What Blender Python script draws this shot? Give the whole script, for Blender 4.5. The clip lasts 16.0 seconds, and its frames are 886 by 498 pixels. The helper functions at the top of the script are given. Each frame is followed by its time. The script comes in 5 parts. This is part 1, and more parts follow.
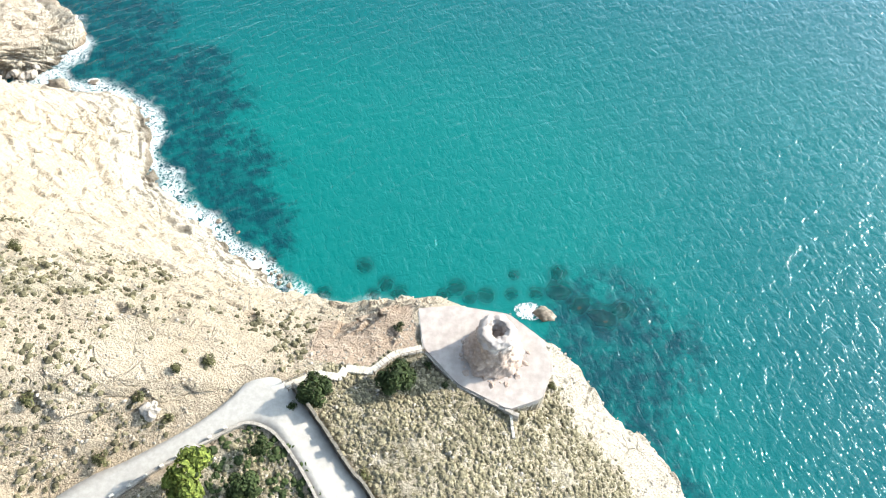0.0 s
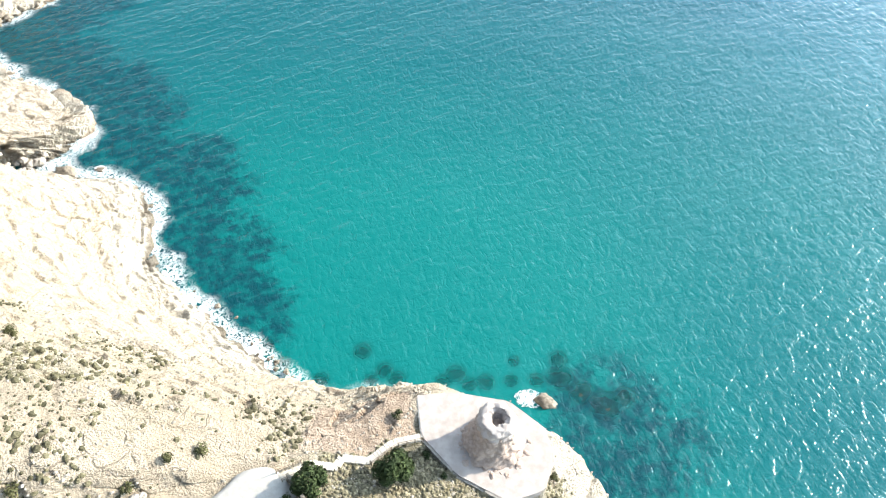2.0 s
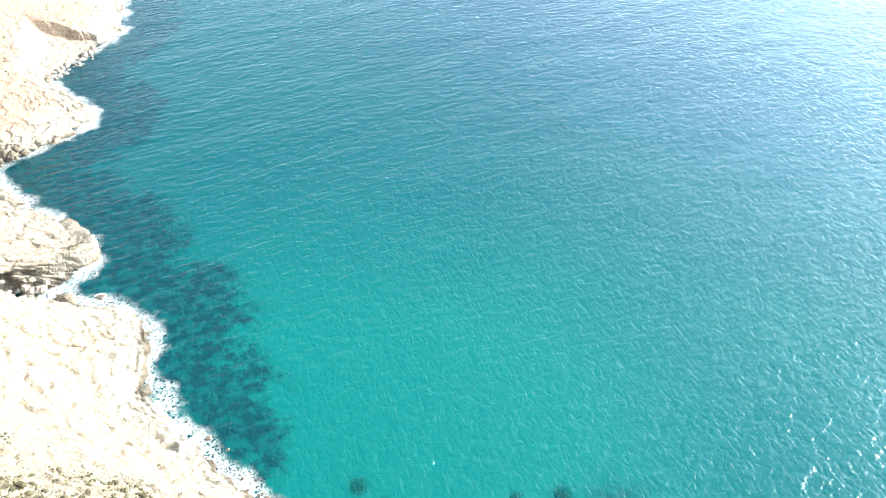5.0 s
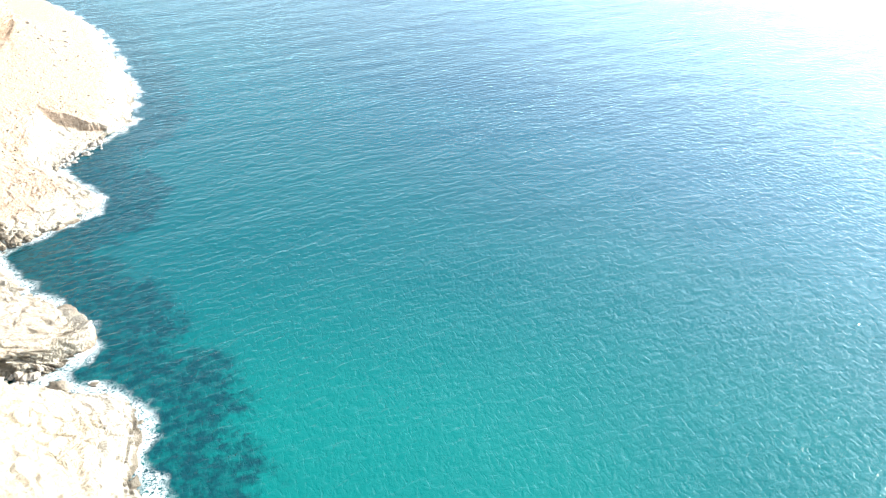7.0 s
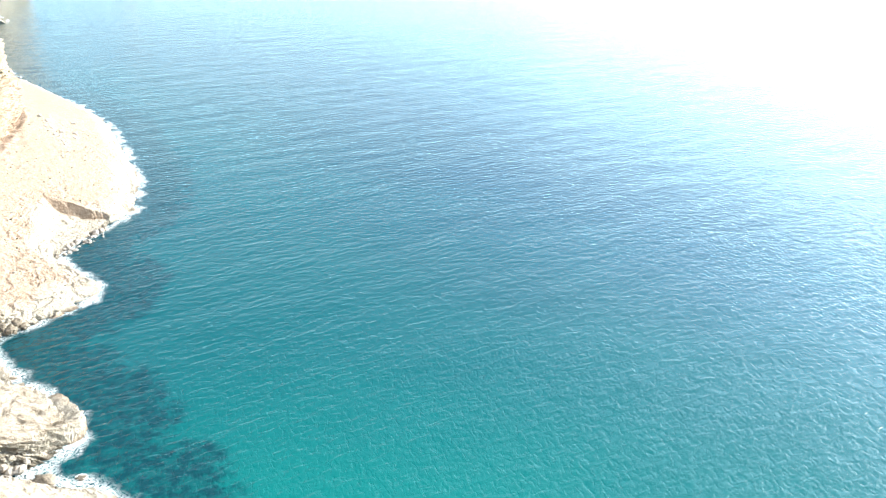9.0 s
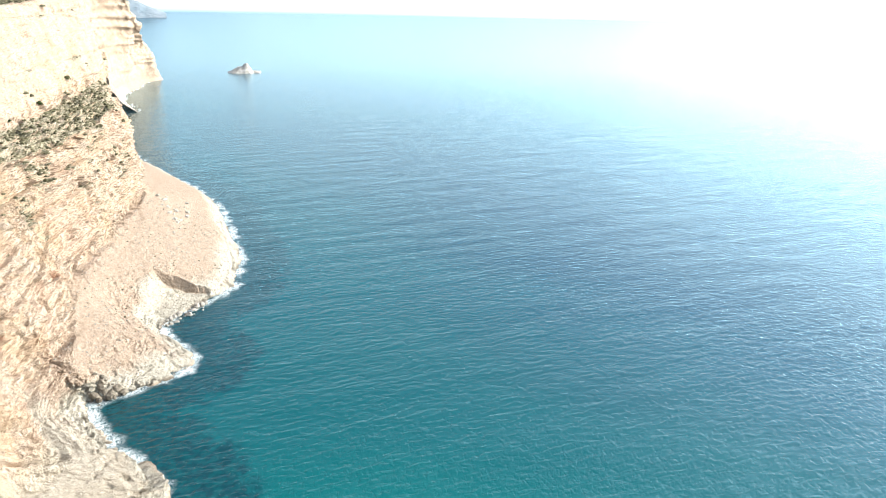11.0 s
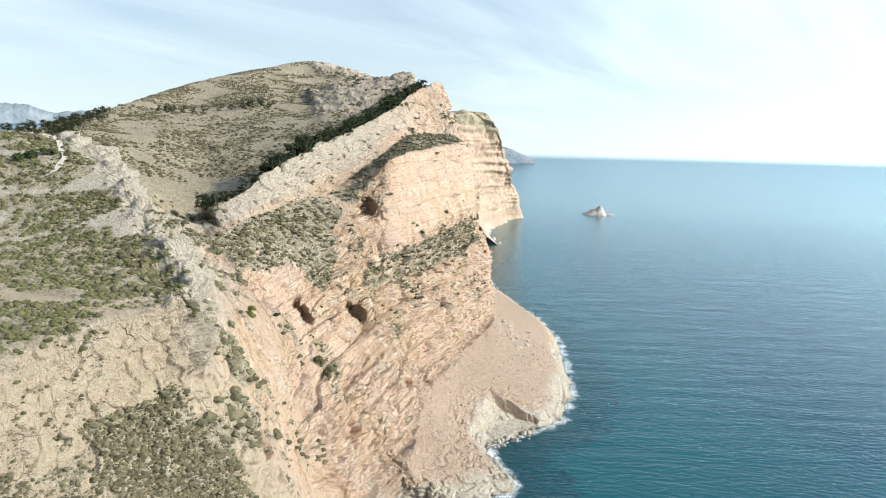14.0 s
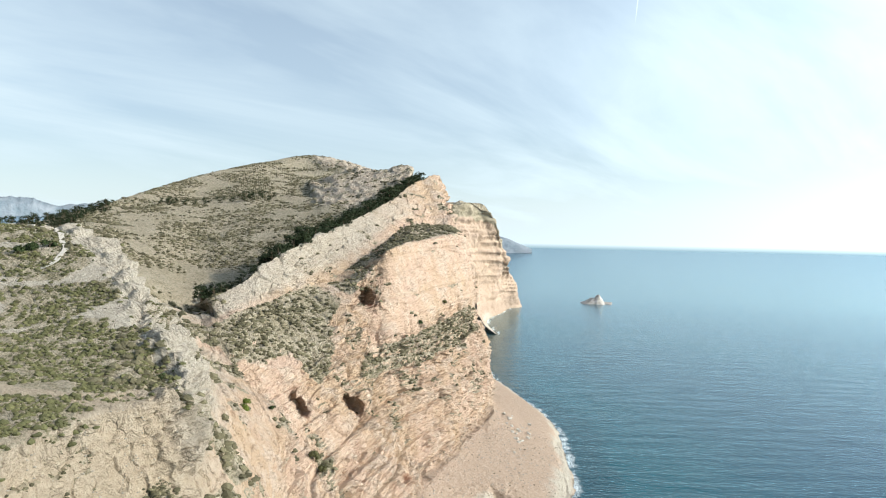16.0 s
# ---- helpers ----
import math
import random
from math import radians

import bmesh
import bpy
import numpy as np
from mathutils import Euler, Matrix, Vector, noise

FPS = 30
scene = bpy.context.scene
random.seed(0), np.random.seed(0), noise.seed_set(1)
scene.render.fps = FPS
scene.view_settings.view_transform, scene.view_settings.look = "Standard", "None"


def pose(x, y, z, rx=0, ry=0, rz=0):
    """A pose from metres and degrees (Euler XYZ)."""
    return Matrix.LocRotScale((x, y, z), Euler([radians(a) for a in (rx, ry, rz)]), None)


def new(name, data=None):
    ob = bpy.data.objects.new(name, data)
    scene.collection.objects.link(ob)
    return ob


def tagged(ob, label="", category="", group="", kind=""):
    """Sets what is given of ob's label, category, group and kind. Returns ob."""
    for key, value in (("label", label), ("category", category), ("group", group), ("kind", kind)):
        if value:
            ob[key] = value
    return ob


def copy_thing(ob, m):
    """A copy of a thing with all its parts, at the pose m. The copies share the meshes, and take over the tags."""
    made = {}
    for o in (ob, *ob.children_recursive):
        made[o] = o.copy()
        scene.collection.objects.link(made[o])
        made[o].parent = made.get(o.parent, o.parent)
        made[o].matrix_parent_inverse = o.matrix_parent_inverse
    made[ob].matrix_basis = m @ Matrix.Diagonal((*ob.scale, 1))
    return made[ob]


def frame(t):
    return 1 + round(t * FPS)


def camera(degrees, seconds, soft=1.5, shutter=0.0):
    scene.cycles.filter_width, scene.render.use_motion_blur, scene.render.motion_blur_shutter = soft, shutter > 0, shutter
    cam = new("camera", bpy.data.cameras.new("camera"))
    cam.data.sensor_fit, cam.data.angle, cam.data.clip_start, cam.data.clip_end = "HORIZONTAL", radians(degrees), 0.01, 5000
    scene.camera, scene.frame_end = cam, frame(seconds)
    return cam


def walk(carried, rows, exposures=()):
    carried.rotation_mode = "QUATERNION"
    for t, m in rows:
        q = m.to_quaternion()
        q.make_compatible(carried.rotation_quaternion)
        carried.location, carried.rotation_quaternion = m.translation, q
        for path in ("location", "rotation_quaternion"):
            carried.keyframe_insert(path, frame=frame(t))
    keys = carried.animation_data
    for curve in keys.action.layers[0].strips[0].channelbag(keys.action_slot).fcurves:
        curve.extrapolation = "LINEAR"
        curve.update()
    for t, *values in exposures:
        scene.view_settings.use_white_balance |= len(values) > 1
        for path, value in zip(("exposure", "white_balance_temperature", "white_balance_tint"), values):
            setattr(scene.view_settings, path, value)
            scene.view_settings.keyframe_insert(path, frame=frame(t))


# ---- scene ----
# camera: hovering 140 m over the sea, turning where it stands
cam = camera(64.5, 16.0, soft=1.15)
PATH = [
    # seconds, yaw, pitch, roll
    (0.0, 0.00, -57.19, 1.86),
    (0.5, 0.04, -55.45, 1.80),
    (1.0, 0.12, -53.71, 1.81),
    (1.5, 0.18, -51.98, 1.76),
    (2.0, 0.25, -50.25, 1.74),
    (2.5, 0.32, -48.51, 1.68),
    (3.0, 0.37, -46.78, 1.60),
    (3.5, 0.41, -45.03, 1.64),
    (4.0, 0.48, -43.29, 1.63),
    (6.5, 0.72, -34.53, 1.66),
    (7.0, 0.78, -32.74, 1.67),
    (7.5, 0.83, -30.98, 1.63),
    (8.0, 0.89, -29.18, 1.64),
    (10.3, 1.05, -21.05, 1.25),
    (10.5, 1.81, -20.34, 1.22),
    (11.0, 8.75, -18.67, 1.15),
    (11.5, 13.20, -16.83, 1.39),
    (12.0, 15.07, -15.09, 1.31),
    (12.5, 22.76, -13.34, 1.22),
    (13.0, 32.38, -11.58, 1.20),
    (13.5, 36.80, -9.77, 1.44),
    (14.0, 36.80, -7.92, 1.42),
    (14.5, 36.80, -6.08, 1.31),
    (15.0, 36.81, -4.22, 1.27),
    (15.5, 36.83, -2.40, 1.27),
    (16.0, 36.82, -0.61, 1.14),
]
EYE = (0.0, 0.0, 140.0)
EXPOSURES = [(0.0, 1.15), (4.0, 1.46), (8.0, 1.42), (10.5, 1.0), (11.5, 0.74), (12.5, 0.52), (14.0, 0.28), (16.0, 0.18)]
walk(cam, [(t, pose(*EYE, 0, 0, yaw) @ pose(0, 0, 0, 90 + p, 0, 0) @ pose(0, 0, 0, 0, 0, roll)) for t, yaw, p, roll in PATH], EXPOSURES)

# ---- world and sun ----
SUN_AZ, SUN_EL = radians(68), radians(27)   # azimuth clockwise from +y
world = bpy.data.worlds.new("sky")
scene.world = world
world.use_nodes = True
wn, wl = world.node_tree.nodes, world.node_tree.links
wn.clear()


def wnode(kind, **inputs):
    n = wn.new(kind)
    for k, v in inputs.items():
        n.inputs[k].default_value = v
    return n


def wmath(op, a, b=0.0, clamp=False):
    n = wn.new("ShaderNodeMath")
    n.operation, n.use_clamp = op, clamp
    for i, v in enumerate((a, b)):
        if isinstance(v, (int, float)):
            n.inputs[i].default_value = v
        else:
            wl.new(v, n.inputs[i])
    return n.outputs[0]


def wmix(fac, a, b):
    n = wn.new("ShaderNodeMix")
    n.data_type = "RGBA"
    for s, v in ((n.inputs[0], fac), (n.inputs[6], a), (n.inputs[7], b)):
        if isinstance(v, (int, float)):
            s.default_value = v
        elif isinstance(v, tuple):
            s.default_value = (*v, 1)
        else:
            wl.new(v, s)
    return n.outputs[2]


def wease(v, lo, hi):
    n = wn.new("ShaderNodeMapRange")
    n.interpolation_type = "SMOOTHSTEP"
    n.inputs["From Min"].default_value, n.inputs["From Max"].default_value = lo, hi
    wl.new(v, n.inputs["Value"])
    return n.outputs[0]


sky = wn.new("ShaderNodeTexSky")
sky.sky_type, sky.sun_disc = "NISHITA", False
sky.sun_elevation, sky.sun_rotation = SUN_EL, SUN_AZ
sky.air_density, sky.dust_density, sky.ozone_density = 1.0, 0.8, 1.6
SKY_STRENGTH = 0.115
coord = wn.new("ShaderNodeTexCoord")
sep = wn.new("ShaderNodeSeparateXYZ")
wl.new(coord.outputs["Generated"], sep.inputs[0])
# cirrus: direction projected on a high sheet, streaked along one way
up = wmath("MAXIMUM", sep.outputs[2], 0.03)
cu = wmath("DIVIDE", sep.outputs[0], wmath("ADD", up, 0.12))
cv = wmath("DIVIDE", sep.outputs[1], wmath("ADD", up, 0.12))
comb = wn.new("ShaderNodeCombineXYZ")
wl.new(cu, comb.inputs[0])
wl.new(cv, comb.inputs[1])
mapping = wn.new("ShaderNodeMapping")
mapping.inputs["Rotation"].default_value = (0, 0, radians(-24))
mapping.inputs["Scale"].default_value = (0.9, 0.34, 1)
mapping.inputs["Location"].default_value = (0.35, 0.1, 0)
wl.new(comb.outputs[0], mapping.inputs[0])
n1 = wnode("ShaderNodeTexNoise", Scale=1.1, Detail=7.0, Roughness=0.55, Distortion=0.5)
wl.new(mapping.outputs[0], n1.inputs["Vector"])
cloud = wmath("MULTIPLY", wmath("SUBTRACT", n1.outputs[0], 0.38), 3.4, True)
cloud = wmath("ADD", wmath("MULTIPLY", cloud, 0.5), 0.38)
# clearer and deeper blue towards the zenith
cloud = wmath("MULTIPLY", cloud, wmath("SUBTRACT", 1.0, wmath("MULTIPLY", wease(sep.outputs[2], 0.22, 0.62), 0.93)))
# whiter towards the horizon and towards the sun
low = wmath("POWER", wmath("SUBTRACT", 1.0, wmath("MAXIMUM", sep.outputs[2], 0.0), True), 7.0)
veil = wmath("MAXIMUM", cloud, wmath("MULTIPLY", low, 0.97))
# a thin trail of an aircraft
def trail(a, b):
    n = Vector(a).cross(Vector(b)).normalized()
    dot = wn.new("ShaderNodeVectorMath")
    dot.operation = "DOT_PRODUCT"
    wl.new(coord.outputs["Generated"], dot.inputs[0])
    dot.inputs[1].default_value = n
    thin = wmath("SUBTRACT", 1.0, wmath("MULTIPLY", wmath("ABSOLUTE", dot.outputs["Value"]), 420.0), True)
    return wmath("MULTIPLY", thin, wmath("MULTIPLY", wmath("MULTIPLY", wmath("SUBTRACT", sep.outputs[2], 0.256), 20.0, True), wmath("MULTIPLY", wmath("SUBTRACT", 0.40, sep.outputs[2]), 20.0, True)))


veil = wmath("MAXIMUM", veil, wmath("MULTIPLY", trail((-0.3641, 0.8959, 0.2547), (-0.351, 0.8804, 0.3189)), 0.95))
# the high haze is brighter on the sun's side
side = wn.new("ShaderNodeVectorMath")
side.operation = "DOT_PRODUCT"
wl.new(coord.outputs["Generated"], side.inputs[0])
side.inputs[1].default_value = (math.sin(SUN_AZ) * math.cos(SUN_EL), math.cos(SUN_AZ) * math.cos(SUN_EL), math.sin(SUN_EL))
glow = wmath("POWER", wmath("MAXIMUM", wmath("MULTIPLY", wmath("ADD", side.outputs["Value"], 1.0), 0.5), 0.0), 4.5)
veil = wmath("MAXIMUM", veil, wmath("MULTIPLY", glow, 0.8))
CLOUD = (6.1, 7.35, 8.0)
day = wmix(veil, sky.outputs[0], CLOUD)
# below the horizon the sea goes on, pale with distance
below = wmath("MULTIPLY", wmath("MULTIPLY", sep.outputs[2], -1.0), 160.0, True)
day = wmix(below, day, (2.7, 4.1, 4.7))
gain = wn.new("ShaderNodeVectorMath")
gain.operation = "SCALE"
wl.new(day, gain.inputs[0])
low_haze = wmath("SUBTRACT", 1.0, wmath("MULTIPLY", wease(sep.outputs[2], 0.2, 0.9), 0.7))
wl.new(wmath("ADD", 1.0, wmath("MULTIPLY", wmath("MULTIPLY", glow, 3.8), low_haze)), gain.inputs["Scale"])
day = gain.outputs[0]
bg = wnode("ShaderNodeBackground", Strength=SKY_STRENGTH)
wl.new(day, bg.inputs[0])
out = wn.new("ShaderNodeOutputWorld")
wl.new(bg.outputs[0], out.inputs[0])

sun = new("sun", bpy.data.lights.new("sun", "SUN"))
sun.data.energy, sun.data.angle, sun.data.color = 5.0, radians(0.6), (1.0, 0.92, 0.80)
to_sun = Vector((math.sin(SUN_AZ) * math.cos(SUN_EL), math.cos(SUN_AZ) * math.cos(SUN_EL), math.sin(SUN_EL)))
sun.rotation_euler = to_sun.to_track_quat("Z", "Y").to_euler()

# ---- materials ----
def material(name):
    m = bpy.data.materials.new(name)
    m.use_nodes = True
    m.node_tree.nodes.clear()
    return m


class Nodes:
    """Short hand for building a node tree."""

    def __init__(self, name):
        self.mat = material(name)
        self.t = self.mat.node_tree

    def node(self, kind, **inputs):
        n = self.t.nodes.new(kind)
        for k, v in inputs.items():
            self.put(n.inputs[k], v)
        return n

    def put(self, socket, v):
        if isinstance(v, bpy.types.NodeSocket):
            self.t.links.new(v, socket)
        elif isinstance(v, tuple) and len(v) == 3 and socket.type == "RGBA":
            socket.default_value = (*v, 1)
        else:
            socket.default_value = v

    def math(self, op, a, b=0.0, clamp=False):
        n = self.node("ShaderNodeMath")
        n.operation, n.use_clamp = op, clamp
        self.put(n.inputs[0], a)
        self.put(n.inputs[1], b)
        return n.outputs[0]

    def mix(self, fac, a, b, blend="MIX"):
        n = self.node("ShaderNodeMix")
        n.data_type, n.blend_type = "RGBA", blend
        self.put(n.inputs[0], fac)
        self.put(n.inputs[6], a)
        self.put(n.inputs[7], b)
        return n.outputs[2]

    def place(self):
        return self.node("ShaderNodeNewGeometry").outputs["Position"]

    def scaled(self, v, scale, turn=(0, 0, 0)):
        n = self.node("ShaderNodeMapping", Vector=v)
        n.inputs["Scale"].default_value = scale
        n.inputs["Rotation"].default_value = turn
        return n.outputs[0]

    def noise(self, v, scale, detail=5.0, rough=0.55, distort=0.0):
        return self.node("ShaderNodeTexNoise", Vector=v, Scale=scale, Detail=detail, Roughness=rough, Distortion=distort).outputs[0]

    def cells(self, v, scale, feature="F1"):
        n = self.node("ShaderNodeTexVoronoi", Vector=v, Scale=scale)
        n.feature = feature
        return n

    def band(self, v, lo, hi):
        n = self.node("ShaderNodeMapRange", Value=v)
        n.inputs["From Min"].default_value, n.inputs["From Max"].default_value = lo, hi
        n.interpolation_type = "SMOOTHSTEP"
        return n.outputs[0]

    def attr(self, name):
        n = self.node("ShaderNodeAttribute")
        n.attribute_name = name
        return n.outputs["Fac"]

    def bump(self, h, dist, strength=1.0, normal=None):
        n = self.node("ShaderNodeBump", Height=h, Distance=dist, Strength=strength)
        if normal is not None:
            self.put(n.inputs["Normal"], normal)
        return n.outputs[0]

    def finish(self, colour, rough=0.9, normal=None, **more):
        b = self.node("ShaderNodeBsdfPrincipled", **{"Base Color": colour, "Roughness": rough}, **more)
        if normal is not None:
            self.put(b.inputs["Normal"], normal)
        o = self.node("ShaderNodeOutputMaterial")
        self.t.links.new(b.outputs[0], o.inputs[0])
        return self.mat


def rock_material():
    """Limestone: ochre and pink cliff, white wave-washed foot, grey scree, dry scrub soil by attribute."""
    n = Nodes("limestone")
    p = n.place()
    bent = n.node("ShaderNodeVectorMath")
    n.put(bent.inputs[0], p)
    shift = n.node("ShaderNodeVectorMath")
    shift.operation = "SCALE"
    n.put(shift.inputs[0], n.node("ShaderNodeTexNoise", Vector=p, Scale=0.22, Detail=3.0).outputs["Color"])
    shift.inputs["Scale"].default_value = 5.0
    n.put(bent.inputs[1], shift.outputs[0])
    bent = bent.outputs[0]
    big = n.noise(p, 0.018, 5, 0.6)
    mid = n.noise(p, 0.11, 6, 0.62, 0.4)
    fine = n.noise(p, 0.9, 6, 0.65)
    bedding = n.node("ShaderNodeCombineXYZ", X=n.math("MULTIPLY", n.attr("bed_run"), 0.05), Y=0.0, Z=n.math("MULTIPLY", n.attr("bed_height"), 0.30))
    bed = n.noise(bedding.outputs[0], 1.0, 5, 0.6, 0.8)
    streak = n.noise(n.scaled(p, (0.35, 0.35, 0.06)), 1.0, 4, 0.6)
    ochre, pink, pale = (0.462, 0.335, 0.222), (0.49, 0.352, 0.265), (0.515, 0.41, 0.318)
    c = n.mix(n.band(big, 0.35, 0.65), ochre, pink)
    c = n.mix(n.band(mid, 0.42, 0.66), c, pale)
    c = n.mix(n.math("MULTIPLY", n.band(bed, 0.56, 0.68), 0.2), c, (0.368, 0.240, 0.152))
    c = n.mix(n.math("MULTIPLY", n.band(streak, 0.60, 0.75), 0.3), c, (0.288, 0.208, 0.136))
    c = n.mix(n.math("MULTIPLY", n.band(fine, 0.5, 0.75), 0.25), c, (0.480, 0.400, 0.312))
    # open joints and small pits, coloured darker than the rock round them
    joint = n.cells(n.scaled(bent, (0.16, 0.16, 0.30)), 1.0, "DISTANCE_TO_EDGE").outputs["Distance"]
    joint = n.math("MULTIPLY", n.band(joint, 0.035, 0.0), n.band(mid, 0.50, 0.62))
    thin = n.cells(n.scaled(bent, (0.55, 0.55, 0.75)), 1.0, "DISTANCE_TO_EDGE").outputs["Distance"]
    thin = n.math("MULTIPLY", n.band(thin, 0.07, 0.0), n.band(n.noise(p, 0.2, 4, 0.6), 0.50, 0.64))
    pits = n.band(n.noise(p, 0.6, 4, 0.6), 0.66, 0.72)
    gaps = n.math("MAXIMUM", joint, n.math("MAXIMUM", n.math("MULTIPLY", thin, 0.8), n.math("MULTIPLY", pits, 0.7)))
    c = n.mix(n.math("MULTIPLY", gaps, 0.55), c, (0.160, 0.104, 0.064))
    # red-brown of the caves and fault face, with their shade put into the colour
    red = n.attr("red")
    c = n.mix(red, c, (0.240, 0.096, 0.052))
    earth = n.mix(n.band(fine, 0.3, 0.7), (0.335, 0.27, 0.19), (0.44, 0.365, 0.265))
    earth = n.mix(n.math("MULTIPLY", gaps, 0.5), earth, (0.160, 0.120, 0.080))
    c = n.mix(n.attr("earth"), c, earth)
    grey = n.mix(n.band(mid, 0.35, 0.65), (0.328, 0.284, 0.220), (0.416, 0.368, 0.296))
    grey = n.mix(n.math("MULTIPLY", gaps, 0.6), grey, (0.168, 0.144, 0.112))
    c = n.mix(n.attr("grey"), c, grey)
    scree = n.mix(n.band(fine, 0.35, 0.7), (0.320, 0.232, 0.168), (0.440, 0.344, 0.264))
    c = n.mix(n.attr("scree"), c, scree)
    white = n.mix(n.band(fine, 0.3, 0.7), (0.37, 0.33, 0.265), (0.48, 0.435, 0.36))
    white = n.mix(n.math("MULTIPLY", gaps, 0.5), white, (0.192, 0.160, 0.120))
    c = n.mix(n.attr("white"), c, white)
    speck = n.noise(p, 1.7, 6, 0.72)
    soil = n.mix(n.band(speck, 0.42, 0.6), (0.152, 0.132, 0.076), (0.400, 0.344, 0.256))
    soil = n.mix(n.math("MULTIPLY", n.band(n.noise(p, 0.5, 5, 0.7), 0.44, 0.60), 0.75), soil, (0.400, 0.352, 0.272))
    soil = n.mix(n.math("MULTIPLY", n.band(n.noise(p, 0.05, 4, 0.6), 0.5, 0.68), 0.4), soil, (0.192, 0.168, 0.096))
    veg = n.band(n.math("ADD", n.attr("veg"), n.math("MULTIPLY", n.math("SUBTRACT", fine, 0.5), 0.9)), 0.35, 0.65)
    c = n.mix(veg, c, soil)
    wet = n.attr("wet")
    c = n.mix(wet, c, (0.080, 0.060, 0.040))
    h = n.math("SUBTRACT", n.math("MULTIPLY", fine, 0.8), n.math("MULTIPLY", gaps, 0.45))
    h = n.math("ADD", h, n.math("MULTIPLY", n.noise(p, 3.6, 5, 0.65), 0.4))
    return n.finish(c, 0.92, n.bump(h, 1.5, 0.9), **{"Specular IOR Level": 0.2})


def sea_material():
    n = Nodes("sea_water")
    p = n.place()
    depth, shore, near = n.attr("depth"), n.attr("shore"), n.attr("near")
    patch = n.noise(p, 0.012, 4, 0.55)
    d = n.math("ADD", depth, n.math("MULTIPLY", n.math("SUBTRACT", patch, 0.5), 0.2))
    c = n.mix(n.band(d, 0.0, 0.5), (0.001, 0.108, 0.101), (0.001, 0.066, 0.076))
    c = n.mix(n.band(d, 0.45, 0.95), c, (0.001, 0.022, 0.046))
    # weed and rock on the bed near the shore
    flat = n.scaled(p, (1, 1, 0))
    weed = n.math("ADD", n.math("MULTIPLY", n.noise(flat, 0.085, 6, 0.68, 0.7), 0.75), n.math("MULTIPLY", n.noise(flat, 0.5, 4, 0.6), 0.25))
    w = n.band(n.math("ADD", weed, n.math("MULTIPLY", n.attr("reef"), 0.2)), 0.46, 0.64)
    w = n.math("MULTIPLY", w, n.band(n.attr("reef"), 0.0, 0.3))
    w = n.math("MULTIPLY", w, n.math("ADD", 0.5, n.math("MULTIPLY", n.band(n.noise(flat, 0.28, 4, 0.6), 0.38, 0.6), 0.42)))
    c = n.mix(w, c, (0.001, 0.027, 0.037))
    # lacy foam along the rocks
    f1 = n.math("ABSOLUTE", n.math("SUBTRACT", n.noise(flat, 0.75, 6, 0.62, 1.6), 0.5))
    lace = n.band(f1, 0.09, 0.0)
    f2 = n.noise(flat, 0.10, 3, 0.5)
    reach = n.math("ADD", shore, n.math("MULTIPLY", n.math("SUBTRACT", 0.595, f2), 14.0))
    solid = n.band(n.math("ADD", reach, n.math("MULTIPLY", f1, 9.0)), 1.6, 0.2)
    thin = n.math("MULTIPLY", lace, n.band(reach, 6.0, 1.2))
    foam = n.math("MULTIPLY", n.math("MAXIMUM", solid, thin), n.band(shore, 11.0, 6.0))
    c = n.mix(foam, c, (0.78, 0.82, 0.82))
    # wind waves: crests drawn out across the wind, at several lengths, sharper at the top than in the troughs
    along_wind, across = n.scaled(p, (1, 1, 1), (0, 0, radians(-34))), n.scaled(p, (1, 1, 1), (0, 0, radians(70)))
    w1 = n.noise(n.scaled(along_wind, (0.19, 0.40, 0)), 1.0, 3, 0.5, 0.5)
    w2 = n.noise(n.scaled(across, (0.40, 0.75, 0)), 1.0, 3, 0.55, 0.6)
    w3 = n.noise(n.scaled(along_wind, (0.016, 0.05, 0)), 1.0, 3, 0.5)
    w4 = n.noise(n.scaled(across, (1.2, 2.1, 0)), 1.0, 3, 0.6)
    crest = n.math("SUBTRACT", 1.0, n.math("ABSOLUTE", n.math("MULTIPLY", n.math("SUBTRACT", w2, 0.5), 2.0)))
    h = n.math("ADD", n.math("MULTIPLY", w1, 0.66), n.math("MULTIPLY", w2, 0.32))
    h = n.math("ADD", h, n.math("MULTIPLY", crest, 0.08))
    h = n.math("ADD", h, n.math("MULTIPLY", w3, 1.4))
    h = n.math("ADD", h, n.math("MULTIPLY", w4, 0.045))
    nrm = n.bump(h, 1.0, n.math("SUBTRACT", n.math("SUBTRACT", 0.86, n.math("MULTIPLY", depth, 0.2)), n.math("MULTIPLY", n.attr("distance"), 0.5)))
    rough = n.math("ADD", n.math("MULTIPLY", foam, 0.5), n.math("ADD", 0.09, n.math("MULTIPLY", depth, 0.06)))
    body = n.node("ShaderNodeBsdfDiffuse", Color=c, Normal=n.bump(h, 1.0, 0.26))
    clear = n.node("ShaderNodeBsdfTransparent", Color=(0.10, 0.80, 0.76))
    gloss = n.node("ShaderNodeBsdfGlossy", Color=(0.80, 0.95, 1.0), Roughness=rough, Normal=nrm)
    edge = n.node("ShaderNodeFresnel", IOR=1.34, Normal=nrm)
    under = n.node("ShaderNodeMixShader", Fac=n.math("MULTIPLY", near, 0.6))
    n.t.links.new(body.outputs[0], under.inputs[1])
    n.t.links.new(clear.outputs[0], under.inputs[2])
    top = n.node("ShaderNodeMixShader", Fac=edge.outputs[0])
    n.t.links.new(under.outputs[0], top.inputs[1])
    n.t.links.new(gloss.outputs[0], top.inputs[2])
    o = n.node("ShaderNodeOutputMaterial")
